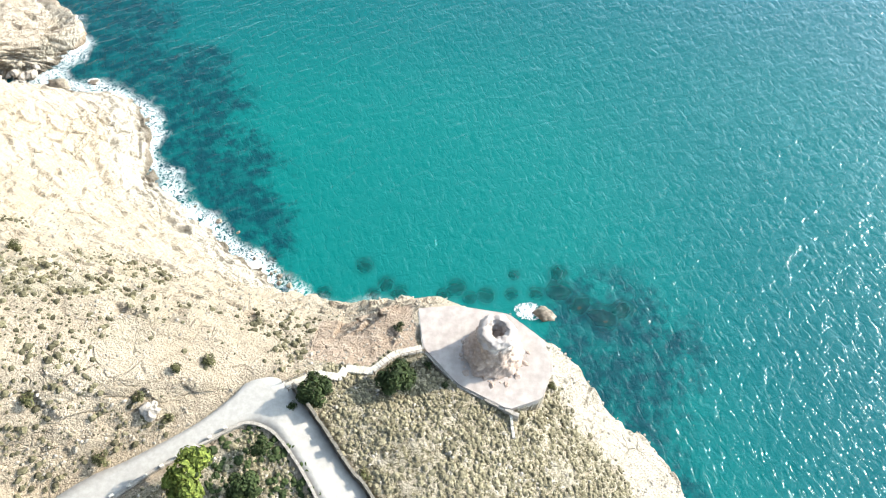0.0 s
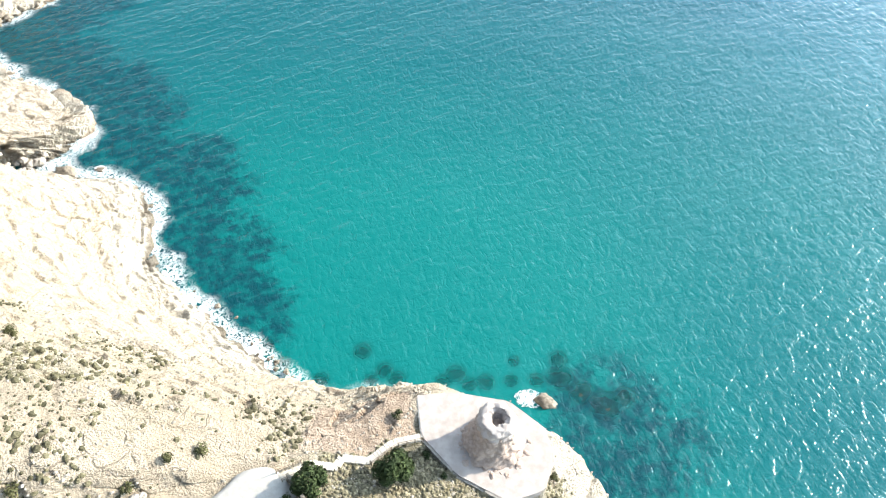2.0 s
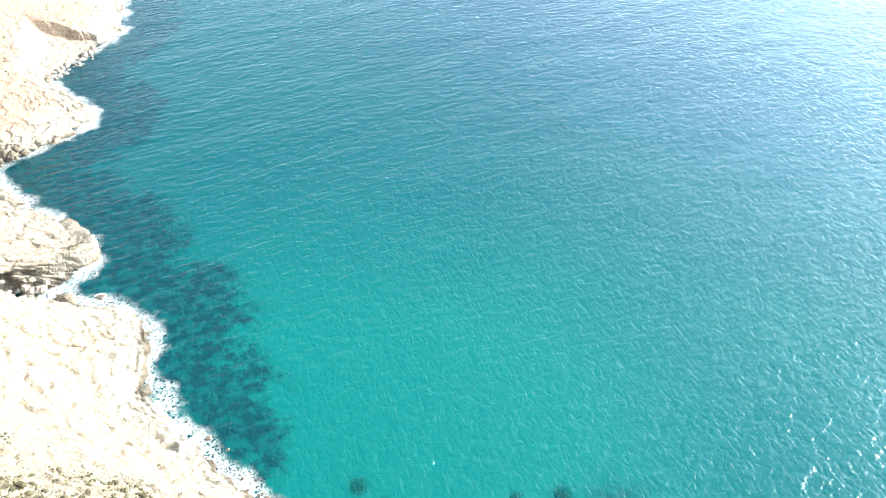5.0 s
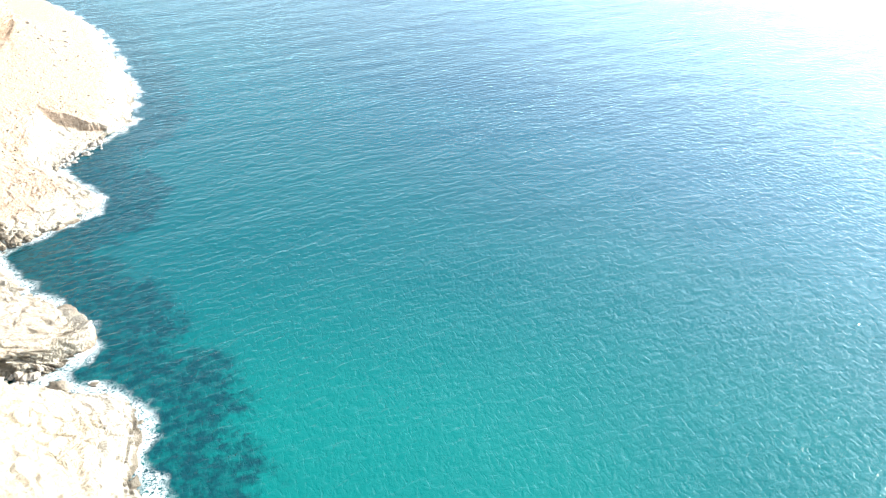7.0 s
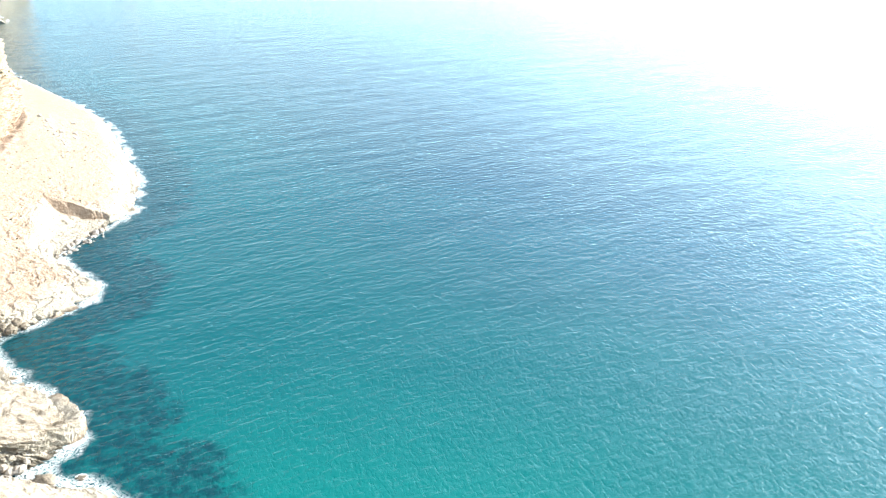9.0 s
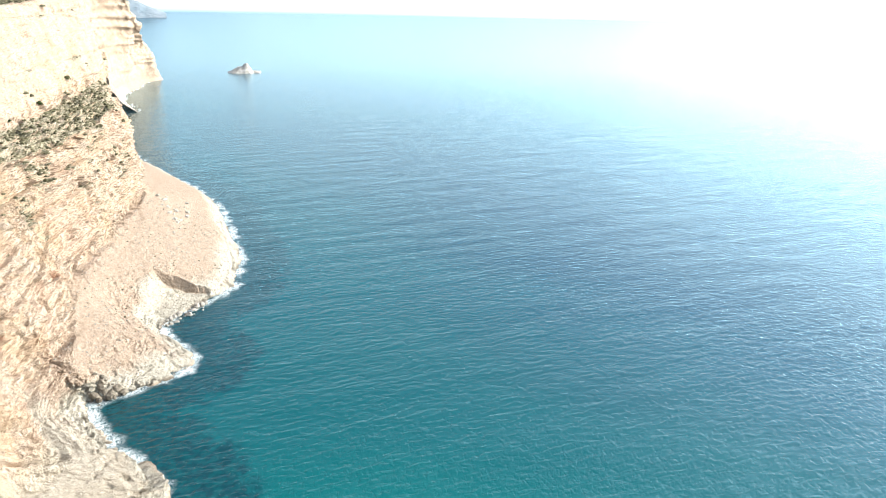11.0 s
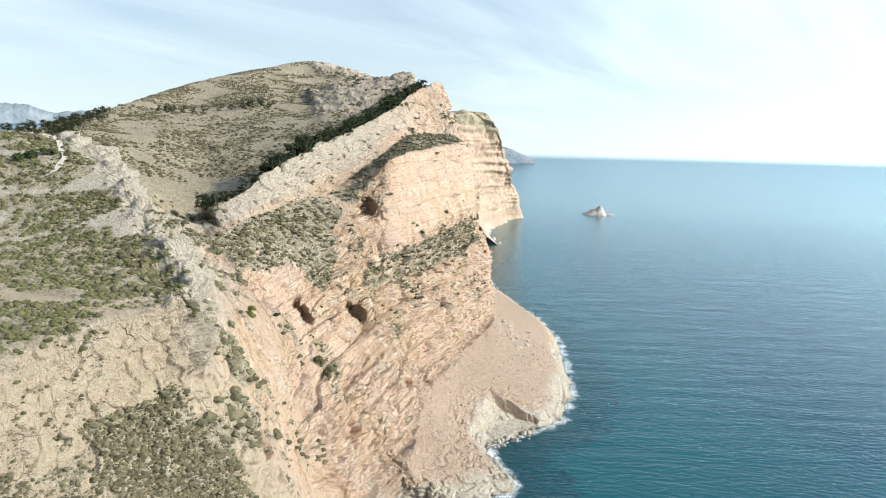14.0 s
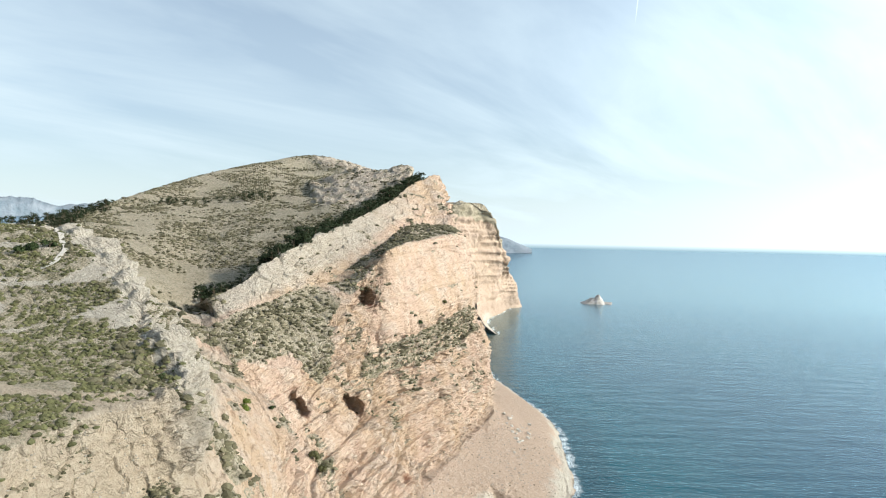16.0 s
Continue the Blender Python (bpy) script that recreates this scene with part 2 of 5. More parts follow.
    n.t.links.new(top.outputs[0], o.inputs[0])
    return n.mat


def plain(name, a, b, scale=3.0, rough=0.85, lift=0.02, spread=0.0):
    n = Nodes(name)
    p = n.place()
    f = n.noise(p, scale, 6, 0.62)
    c = n.mix(n.band(f, 0.32, 0.7), a, b)
    c = n.mix(n.math("MULTIPLY", n.band(n.noise(p, scale * 0.13, 4, 0.6), 0.45, 0.7), 0.4), c, tuple(x * 0.72 for x in a))
    if spread:
        r = n.node("ShaderNodeNewGeometry").outputs["Random Per Island"]
        c = n.mix(n.math("MULTIPLY", r, spread), c, tuple(x * 0.45 for x in a))
    return n.finish(c, rough, n.bump(f, lift, 0.7), **{"Specular IOR Level": 0.2})


ROCK = rock_material()
SEA = sea_material()
SHRUB = plain("dry_scrub", (0.084, 0.077, 0.042), (0.210, 0.185, 0.113), 4.0, 0.9, 0.15, 0.8)
DRY = plain("straw_scrub", (0.143, 0.126, 0.076), (0.302, 0.265, 0.176), 4.0, 0.9, 0.15, 0.8)
GREEN = plain("green_bush", (0.071, 0.074, 0.030), (0.155, 0.147, 0.067), 5.0, 0.9, 0.15, 0.6)
PINE = plain("pine_needles", (0.024, 0.040, 0.013), (0.063, 0.084, 0.027), 5.0, 0.85, 0.1, 0.7)
# pine needles with shade put into the colour, darker than the plain ones
SHADE_PINE = plain("shade_darkened_needles", (0.015, 0.024, 0.010), (0.035, 0.047, 0.018), 5.0, 0.9, 0.1, 0.5)
LIME = plain("sunny_pine_needles", (0.084, 0.118, 0.021), (0.185, 0.210, 0.042), 5.0, 0.85, 0.1, 0.5)
BARK = plain("bark", (0.109, 0.076, 0.050), (0.185, 0.143, 0.101), 9.0, 0.95, 0.03)
CONCRETE = plain("pale_concrete", (0.302, 0.286, 0.260), (0.361, 0.344, 0.315), 1.6, 0.85, 0.01)
STONE = plain("grey_stone", (0.244, 0.218, 0.185), (0.370, 0.336, 0.294), 5.0, 0.92, 0.05)
# darker copy of the grey stone, with shade put into its colour
DARK_STONE = plain("shaded_stone", (0.126, 0.113, 0.092), (0.227, 0.202, 0.168), 5.0, 0.95, 0.08)
LOOSE = plain("loose_stone", (0.302, 0.269, 0.218), (0.420, 0.378, 0.319), 4.0, 0.95, 0.05, 0.5)
PALE_STONE = plain("pale_limestone", (0.386, 0.353, 0.302), (0.504, 0.470, 0.412), 3.0, 0.9, 0.05)
TOWER_STONE = plain("pink_rubble", (0.294, 0.223, 0.181), (0.395, 0.323, 0.273), 2.2, 0.95, 0.12)
PLASTER = plain("worn_plaster", (0.30, 0.26, 0.235), (0.42, 0.37, 0.335), 0.7, 0.9, 0.03)
WET_ROCK = plain("wet_rock", (0.084, 0.071, 0.055), (0.252, 0.210, 0.160), 1.2, 0.6, 0.2)
FOAM = plain("foam", (0.622, 0.655, 0.655), (0.706, 0.722, 0.722), 2.0, 0.8, 0.2)
WOOD = plain("weathered_wood", (0.185, 0.143, 0.101), (0.286, 0.235, 0.176), 8.0, 0.9, 0.01)
# far ranges: the haze of distance is mixed into these pale blue colours
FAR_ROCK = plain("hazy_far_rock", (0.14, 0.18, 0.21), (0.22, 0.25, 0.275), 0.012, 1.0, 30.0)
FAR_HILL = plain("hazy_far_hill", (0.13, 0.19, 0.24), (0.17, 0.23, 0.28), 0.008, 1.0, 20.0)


def sand_material():
    n = Nodes("pale_sand")
    p = n.place()
    flat = n.scaled(p, (1, 1, 0))
    c = n.mix(n.noise(p, 0.15, 5, 0.6), (0.52, 0.54, 0.45), (0.62, 0.62, 0.52))
    weed = n.math("ADD", n.math("MULTIPLY", n.noise(flat, 0.085, 6, 0.68, 0.7), 0.75), n.math("MULTIPLY", n.noise(flat, 0.5, 4, 0.6), 0.25))
    w = n.math("MULTIPLY", n.band(n.math("ADD", weed, n.math("MULTIPLY", n.attr("reef"), 0.15)), 0.50, 0.68), n.band(n.attr("reef"), 0.0, 0.3))
    c = n.mix(w, c, (0.03, 0.034, 0.026))
    return n.finish(c, 0.95, n.bump(n.noise(p, 1.2, 4, 0.6), 0.3, 0.6))


SAND = sand_material()
REEF = plain("weedy_rock", (0.025, 0.030, 0.022), (0.06, 0.06, 0.045), 0.8, 0.95, 0.2)
ISLET_ROCK = plain("islet_rock", (0.25, 0.23, 0.20), (0.54, 0.50, 0.45), 0.12, 0.95, 0.8)

# ---- noise on arrays ----
def lattice(ix, iy, iz, seed):
    h = (ix * 374761393 + iy * 668265263 + iz * 2147483647 + seed * 974634777) & 0xFFFFFFFF
    h = ((h ^ (h >> 13)) * 1274126177) & 0xFFFFFFFF
    return ((h ^ (h >> 16)) & 0xFFFF) / 65535.0


def vnoise(p, seed=0):
    """Smooth value noise from 0 to 1 at the points p (n x 3)."""
    i = np.floor(p).astype(np.int64)
    f = p - i
    f = f * f * f * (f * (f * 6 - 15) + 10)
    r = 0.0
    for dx in (0, 1):
        wx = f[:, 0] if dx else 1 - f[:, 0]
        for dy in (0, 1):
            wy = f[:, 1] if dy else 1 - f[:, 1]
            for dz in (0, 1):
                wz = f[:, 2] if dz else 1 - f[:, 2]
                r = r + wx * wy * wz * lattice(i[:, 0] + dx, i[:, 1] + dy, i[:, 2] + dz, seed)
    return r


def fbm(p, octaves=4, seed=0, gain=0.5):
    r, a, total = 0.0, 1.0, 0.0
    for k in range(octaves):
        r = r + a * vnoise(p * 2.03 ** k + 17.3 * k, seed + k)
        total += a
        a *= gain
    return r / total


def smooth(x, lo, hi):
    """0 at lo, 1 at hi, eased."""
    t = np.clip((x - lo) / (hi - lo), 0, 1)
    return t * t * (3 - 2 * t)


def grid_object(name, V, attrs, mat):
    """One mesh from a grid of points (rows x columns x 3), smooth shaded, with float attributes."""
    R, C = V.shape[:2]
    k = np.arange(R * C).reshape(R, C)
    q = np.stack([k[:-1, :-1], k[:-1, 1:], k[1:, 1:], k[1:, :-1]], -1).reshape(-1, 4)
    if normals(V)[..., 2].mean() < 0:              # keep the outside out
        q = q[:, ::-1]
    return quad_object(name, V.reshape(-1, 3), q, attrs, mat)


def quad_object(name, V, q, attrs, mat):
    m = bpy.data.meshes.new(name)
    n = q.shape[1]
    m.vertices.add(len(V))
    m.vertices.foreach_set("co", np.ascontiguousarray(V, np.float32).ravel())
    m.loops.add(q.size)
    m.loops.foreach_set("vertex_index", np.ascontiguousarray(q, np.int32).ravel())
    m.polygons.add(len(q))
    m.polygons.foreach_set("loop_start", np.arange(0, q.size, n, dtype=np.int32))
    m.polygons.foreach_set("loop_total", np.full(len(q), n, np.int32))
    m.polygons.foreach_set("use_smooth", np.ones(len(q), bool))
    m.update(calc_edges=True)
    for key, a in attrs.items():
        m.attributes.new(key, "FLOAT", "POINT").data.foreach_set("value", np.ascontiguousarray(a, np.float32).ravel())
    m.materials.append(mat)
    return new(name, m)


def catmull(P, u):
    """Points along the stations P (k x ...) at the places u (0 to k - 1)."""
    k = len(P)
    i = np.clip(np.floor(u).astype(int), 0, k - 2)
    f = (u - i).reshape(-1, *([1] * (P.ndim - 1)))
    a, b, c, d = P[np.maximum(i - 1, 0)], P[i], P[i + 1], P[np.minimum(i + 2, k - 1)]
    m0, m1 = (c - a) * 0.5, (d - b) * 0.5
    return (2 * f ** 3 - 3 * f ** 2 + 1) * b + (f ** 3 - 2 * f ** 2 + f) * m0 + (-2 * f ** 3 + 3 * f ** 2) * c + (f ** 3 - f ** 2) * m1


def normals(V):
    du = np.gradient(V, axis=1)
    dv = np.gradient(V, axis=0)
    n = np.cross(du, dv)
    n /= np.maximum(np.linalg.norm(n, axis=2, keepdims=True), 1e-6)
    return n


# ---- the coast: profiles from the water's edge to the heights, station by station ----
# rows: shore, washed rock, cliff foot, lower face, ledge lip, ledge back, bench lip, bench back, crest, behind, far behind
COAST = []


def station(*row):
    COAST.append(row)


station((-376, 596, 0), (-385, 590, 8), (-410, 572, 20), (-420, 575, 45), (-430, 575, 70), (-436, 575, 85), (-445, 580, 120), (-458, 590, 125), (-470, 610, 130), (-510, 640, 130), (-620, 700, 120))
station((-260, 494, 0), (-268, 485, 9), (-290, 450, 22), (-296, 450, 48), (-300, 452, 70), (-305, 450, 86), (-305, 425, 130), (-345, 470, 146), (-385, 520, 160), (-420, 560, 150), (-540, 680, 140))
station((-213, 427, 0), (-222, 420, 9), (-256, 402, 27), (-258, 400, 50), (-260, 399, 75), (-267, 397, 90), (-270, 388, 138), (-306, 420, 152), (-361, 479, 194), (-392, 500, 178), (-500, 620, 165))
station((-181, 374, 0), (-192, 369, 8), (-238, 362, 28), (-242, 364, 55), (-244, 366, 85), (-252, 368, 100), (-261, 369, 146), (-310, 405, 152), (-361, 447, 190), (-386, 465, 174), (-470, 560, 165))
station((-165, 336, 0), (-175, 334, 7), (-226, 328, 28), (-229, 326, 55), (-231, 324, 82), (-242, 328, 96), (-258, 329, 141), (-307, 369, 149), (-346, 401, 174.5), (-371, 418, 158), (-450, 500, 155))
station((-162, 315, 0), (-170, 314, 6), (-215, 300, 27), (-221, 292, 52), (-226, 287, 77), (-236, 292, 91), (-254, 293, 136), (-289, 318, 135), (-328, 351, 159), (-352, 366, 144), (-430, 430, 145))
station((-172, 272, 0), (-180, 272, 4), (-204, 262, 25), (-213, 256, 50), (-222, 251, 77), (-232, 255, 87), (-254, 275, 123), (-277, 275, 121), (-308, 300, 146.5), (-333, 316, 132), (-410, 380, 136))
station((-141, 243, 0), (-150, 243, 4), (-190, 240, 22), (-203, 236, 46), (-212, 232, 66), (-218, 226, 74), (-230, 219, 93), (-263, 231, 113), (-286, 243, 133), (-312, 256, 119), (-400, 310, 126))
station((-152, 215, 0), (-157, 213, 3), (-172, 210, 14), (-188, 208, 42), (-198, 204, 60), (-204, 200, 66), (-222, 190, 88), (-257, 199, 108), (-276, 207, 118.5), (-306, 222, 108), (-390, 255, 118))
station((-163, 207, 0), (-167, 205, 3), (-172, 200, 12), (-182, 192, 40), (-190, 186, 58), (-195, 180, 66), (-217, 169, 91), (-252, 184, 105), (-275, 191, 113), (-310, 205, 106), (-390, 225, 114))
station((-150, 190, 0), (-154, 184, 6), (-160, 178, 14), (-168, 174, 38), (-176, 168, 56), (-182, 163, 62), (-205, 156, 90), (-243, 168, 102), (-276, 180, 107.5), (-312, 188, 105), (-395, 190, 113))
station((-110, 164, 0), (-116, 163, 7), (-136, 160, 13), (-152, 157, 36), (-160, 155, 54), (-164, 154, 58), (-176, 152, 82), (-205, 146, 95), (-246, 114, 138), (-262, 85, 141), (-300, 60, 143))
station((-109, 147, 0), (-114, 149, 6), (-132, 146, 12), (-145, 142, 34), (-152, 140, 52), (-155, 139, 56), (-162, 136, 80), (-180, 126, 98), (-199, 104, 137), (-220, 78, 138), (-275, 48, 141))
station((-116, 141, 0), (-122, 138, 4), (-129, 131, 14), (-133, 126, 38), (-137, 122, 56), (-138, 121, 60), (-142, 114, 84), (-150, 106, 100), (-160, 94, 122), (-180, 76, 123), (-245, 40, 138))
station((-83, 134, 0), (-90, 128, 6), (-97, 118, 18), (-106, 106, 40), (-112, 99, 60), (-114, 96, 68), (-118, 88, 84), (-121, 82, 95), (-125, 82, 110), (-165, 60, 117), (-232, 30, 135))
station((-74, 112, 0), (-80, 107, 5), (-85, 98, 20), (-92, 85, 42), (-93, 77, 58), (-96, 73, 65), (-101, 68, 74), (-115, 63, 92), (-118, 60, 109.5), (-158, 42, 116), (-226, 18, 133))
station((-54, 92, 0), (-60, 88, 6), (-66, 76, 25), (-70, 62, 48), (-75, 53, 62), (-80, 49, 69), (-90, 46, 75), (-106, 42, 90), (-109, 39, 108), (-150, 20, 116), (-220, 0, 130))
station((-33, 76, 0), (-36, 72, 6), (-38, 63, 28), (-42, 50, 52), (-46, 40, 66), (-50, 30, 70), (-72, 21, 75), (-96, 16, 87), (-99, 12, 102), (-140, -5, 112), (-215, -30, 126))
station((-22, 72, 0), (-22, 70, 6), (-20, 60, 28), (-18, 47, 48), (-17, 38, 57), (-21, 32, 60), (-43, 18, 62), (-60, 8, 70), (-90, -5, 85), (-130, -25, 103), (-200, -60, 120))
station((-5, 72, 0), (-5, 68, 10), (-5, 58, 30), (-4, 50, 48), (-3, 45, 57), (-6, 36, 56.4), (-11, 28, 59.4), (-20, 12, 58.6), (-60, -15, 70), (-115, -45, 90), (-180, -95, 110))
station((20, 62, 0), (20, 58, 10), (18, 52, 28), (16.5, 46, 44), (15, 41, 52), (8, 33, 56), (-2, 24, 58.6), (-13, 8, 58.4), (-40, -30, 65), (-90, -75, 85), (-150, -130, 100))
station((32, 45, 0), (30, 43, 9), (27, 41, 25), (25, 38, 38), (24, 35.5, 45), (14, 27, 53), (3, 18, 57), (-8, 2, 57.5), (-30, -40, 62), (-70, -95, 80), (-110, -160, 92))
station((42, 28, 0), (40, 27, 8), (38, 26, 22), (36, 25.5, 34), (35, 24.5, 40), (22, 18, 48), (8, 8, 53), (-4, -8, 55), (-20, -50, 60), (-50, -105, 75), (-70, -180, 85))
station((46, 0, 0), (44, 0, 8), (41, 0, 20), (39, -1, 32), (36, -2, 40), (25, -6, 47), (10, -12, 52), (0, -25, 54), (-10, -60, 58), (-30, -115, 70), (-40, -190, 80))
station((44, -70, 0), (42, -70, 8), (40, -70, 20), (38, -70, 32), (36, -70, 40), (27, -72, 47), (14, -75, 52), (6, -80, 54), (0, -95, 58), (-10, -130, 68), (-10, -200, 78))

S = np.array(COAST, float)
sea_side = S[:, :1] + (S[:, :1] - S[:, 1:2]) / np.maximum(np.linalg.norm(S[:, :1] - S[:, 1:2], axis=2, keepdims=True), 1) * 10
sea_side[:, :, 2] = -9
S = np.concatenate([sea_side, S], 1)

# the road's edges in plan, and the stepped path as (x, y, z) along its middle
ROAD_OUTER = [(-78, -12.5), (-58, 2.6), (-41.2, 17.9), (-34.6, 22.0), (-28.2, 26.2), (-24.4, 29.8), (-23.0, 31.6), (-19.9, 32.4), (-17.6, 31.0), (-13.6, 26.3), (-9.9, 21.6), (-7.4, 18.9), (-0.5, 8), (9, -9)]
ROAD_INNER = [(3.0, -10), (-6.2, 7.4), (-13.0, 18.4), (-16.0, 22.6), (-18.5, 25.3), (-20.0, 26.2), (-21.6, 26.6), (-23.2, 26.2), (-27.5, 23.4), (-34.9, 17.8), (-53.5, -1.5), (-73, -17)]
ROAD_POLY = np.array(ROAD_OUTER + ROAD_INNER)
STAIR = np.array([(-18.3, 31.2, 60), (-16.5, 32.3, 59.6), (-15, 33.4, 59), (-12.2, 33.4, 58.2), (-11.7, 34.7, 58), (-8.4, 34.6, 57.6), (-5.7, 37.2, 57.2), (-2.3, 38.2, 57)])


def road_z(x, y):
    return 60 - 0.16 * np.clip(np.asarray(x) + 18, 0, 14)


def along(P, step):
    """The polyline P at even steps."""
    seg = np.linalg.norm(np.diff(P, axis=0), axis=1)
    s = np.concatenate([[0], np.cumsum(seg)])
    u = np.linspace(0, s[-1], max(2, int(round(s[-1] / step)) + 1))
    return np.stack([np.interp(u, s, P[:, i]) for i in range(P.shape[1])], 1)


def near_line(xy, P):
    """Distance in plan to the polyline P, and its height at the nearest place."""
    best = np.full(len(xy), 1e9)
    z = np.zeros(len(xy))
    for a, b in zip(P[:-1], P[1:]):
        ab = b[:2] - a[:2]
        f = np.clip(((xy - a[:2]) @ ab) / max(ab @ ab, 1e-9), 0, 1)
        d = np.linalg.norm(xy - a[:2] - f[:, None] * ab, axis=1)
        k = d < best
        best[k], z[k] = d[k], (a[2] + f * (b[2] - a[2]))[k]
    return best, z


def smooth_line(P, step):
    u = np.linspace(0, len(P) - 1, 40 * len(P))
    return along(catmull(P, u), step)


# caves and hollows in the cliff: middle, radius, depth
HOLLOWS = [
    ((-215, 225, 69), (6, 6, 10), 12), ((-214, 192, 74), (5.5, 5.5, 7.5), 9), ((-250, 268, 111), (6, 6, 13), 11), ((-262, 280, 122), (4, 4, 6), 5),
    ((-169, 173, 40), (3.2, 3.2, 5), 4.5), ((-215, 265, 55), (3, 3, 6), 3.5), ((-186, 201, 45), (2.5, 2.5, 4), 3), ((-117, 94, 76), (3.5, 3.5, 3.5), 3.5),
    ((-61, 91, 5), (3.2, 3.2, 2.6), 2.6), ((-64, 94, 5), (2.6, 2.6, 2.2), 2.2), ((-26.5, 44, 53), (1.4, 1.4, 1.0), 1.1), ((-29, 48, 49), (1.2, 1.6, 1.0), 1.0),
    ((-176.5, 182.9, 35.2), (3.2, 3.2, 5), 3.8), ((-194.4, 237.6, 34.3), (3, 3, 6), 2.2), ((-119.1, 96, 74.1), (2.6, 2.6, 2.4), 2.5), ((-119, 81.3, 102.5), (2.2, 2.2, 1.8), 2.2),
    ((-127, 142, 4), (7, 4, 3.5), 4.0), ((-121, 140, 3), (5, 3.5, 3), 3.0),
   ]

# columns: finer where the camera is near
cols = [0.0]
for k in range(len(S) - 1):
    gap = np.linalg.norm(S[k + 1, 1:9] - S[k, 1:9], axis=1).mean()
    dist = max(60.0, np.linalg.norm(S[k, 5] - np.array((0, 0, 140.0))))
    m = int(np.clip(gap / (dist * 0.0019), 4, 110))
    cols += [k + (j + 1) / m for j in range(m)]
cols = np.array(cols)
ROW_STEPS = [5, 16, 50, 60, 60, 34, 70, 50, 60, 40, 18]
rows_u = [0.0]
for k, m in enumerate(ROW_STEPS):
    rows_u += [k + (j + 1) / m for j in range(m)]
rows_u = np.array(rows_u)
by_col = catmull(S, cols)                      # columns x rows x 3
i0 = np.clip(np.floor(rows_u).astype(int), 0, S.shape[1] - 2)
f0 = (rows_u - i0)[:, None, None]
flat = by_col.transpose(1, 0, 2)
V = flat[i0] * (1 - f0) + flat[i0 + 1] * f0    # rows x columns x 3
for _ in range(3):                             # round the guide lines off a little
    V[1:-1] = V[1:-1] * 0.5 + (V[:-2] + V[2:]) * 0.25

U = np.broadcast_to(cols, V.shape[:2]).ravel()
RW = np.broadcast_to(rows_u[:, None], V.shape[:2]).ravel()
N = normals(V)
if N[len(rows_u) // 3, len(cols) // 3, 0] < 0:
    N = -N
Pf, Nf = V.reshape(-1, 3), N.reshape(-1, 3)
steep = 1 - np.abs(Nf[:, 2])
land = smooth(RW, 0.7, 1.3)
far_part = smooth(U, 13.5, 10.5)               # 1 on the great cliff, 0 on the tower's headland
# beds run along the ledges
run = np.concatenate([[0], np.cumsum(np.linalg.norm(np.diff(by_col[:, 4:8].mean(1), axis=0), axis=1))])
run = np.broadcast_to(run, V.shape[:2]).ravel()
bedz = np.interp(RW, (0, 1, 3, 4, 5, 6, 7, 8, 9, 10, 12), (-9, 0, 25, 50, 76, 88, 134, 140, 165, 165, 160)) + (fbm(Pf / 60.0, 2, 2) - 0.5) * 5
bedz = bedz * (1 - far_part) + (Pf[:, 2] + 0.06 * run + (fbm(Pf / 60.0, 2, 2) - 0.5) * 5) * far_part


def beds(h, thick, seed):
    """Stacked beds: each stands proud by its own amount, with a worn joint below it."""
    t = h / thick
    i = np.floor(t)
    f = t - i
    own = lattice(i.astype(np.int64), i.astype(np.int64) * 0, i.astype(np.int64) * 0, seed)
    nxt = lattice(i.astype(np.int64) + 1, i.astype(np.int64) * 0, i.astype(np.int64) * 0, seed)
    out_by = own + (nxt - own) * smooth(f, 0.86, 1.0)
    joint = smooth(f, 0.0, 0.14) * smooth(f, 1.0, 0.93)
    return out_by - 0.5, joint


major, joint1 = beds(bedz, 11.0, 5)
minor, joint2 = beds(bedz + 1.7, 3.4, 9)
bed = 0.5 + 0.62 * major - 0.17 * (1 - joint1) + 0.09 * minor - 0.05 * (1 - joint2)
bulk = fbm(Pf / 34.0, 3, 11) - 0.5
def blocks(h, s, thick, wide, seed):
    """Beds broken into blocks: each stands out by its own amount, with open joints between."""
    h = h / thick
    i = np.floor(h).astype(np.int64)
    s = s / wide + 7.3 * lattice(i, i * 0, i * 0, seed)
    j = np.floor(s).astype(np.int64)
    own = lattice(i, j, i * 0, seed + 1) - 0.5
    edge_h, edge_s = np.minimum(h - i, 1 - h + i) * thick, np.minimum(s - j, 1 - s + j) * wide
    return own, smooth(edge_h, 0.55, 0.1), smooth(edge_s, 0.45, 0.1)


warp = fbm(Pf / 11.0, 3, 71) - 0.5
warp2 = fbm(Pf / 7.0, 3, 72) - 0.5
big_own, big_h, big_s = blocks(bedz + warp * 1.5, run + warp2 * 4 + 0.1 * Pf[:, 2], 8.0, 19.0, 101)
own, cut_h, cut_s = blocks(bedz + warp * 1.2, run + warp2 * 2.5 - 0.15 * Pf[:, 2], 2.9, 7.5, 111)
blocky = big_own * 4.2 - 1.7 * big_h - 1.0 * big_s + own * 1.7 - 0.9 * cut_h - 0.5 * cut_s


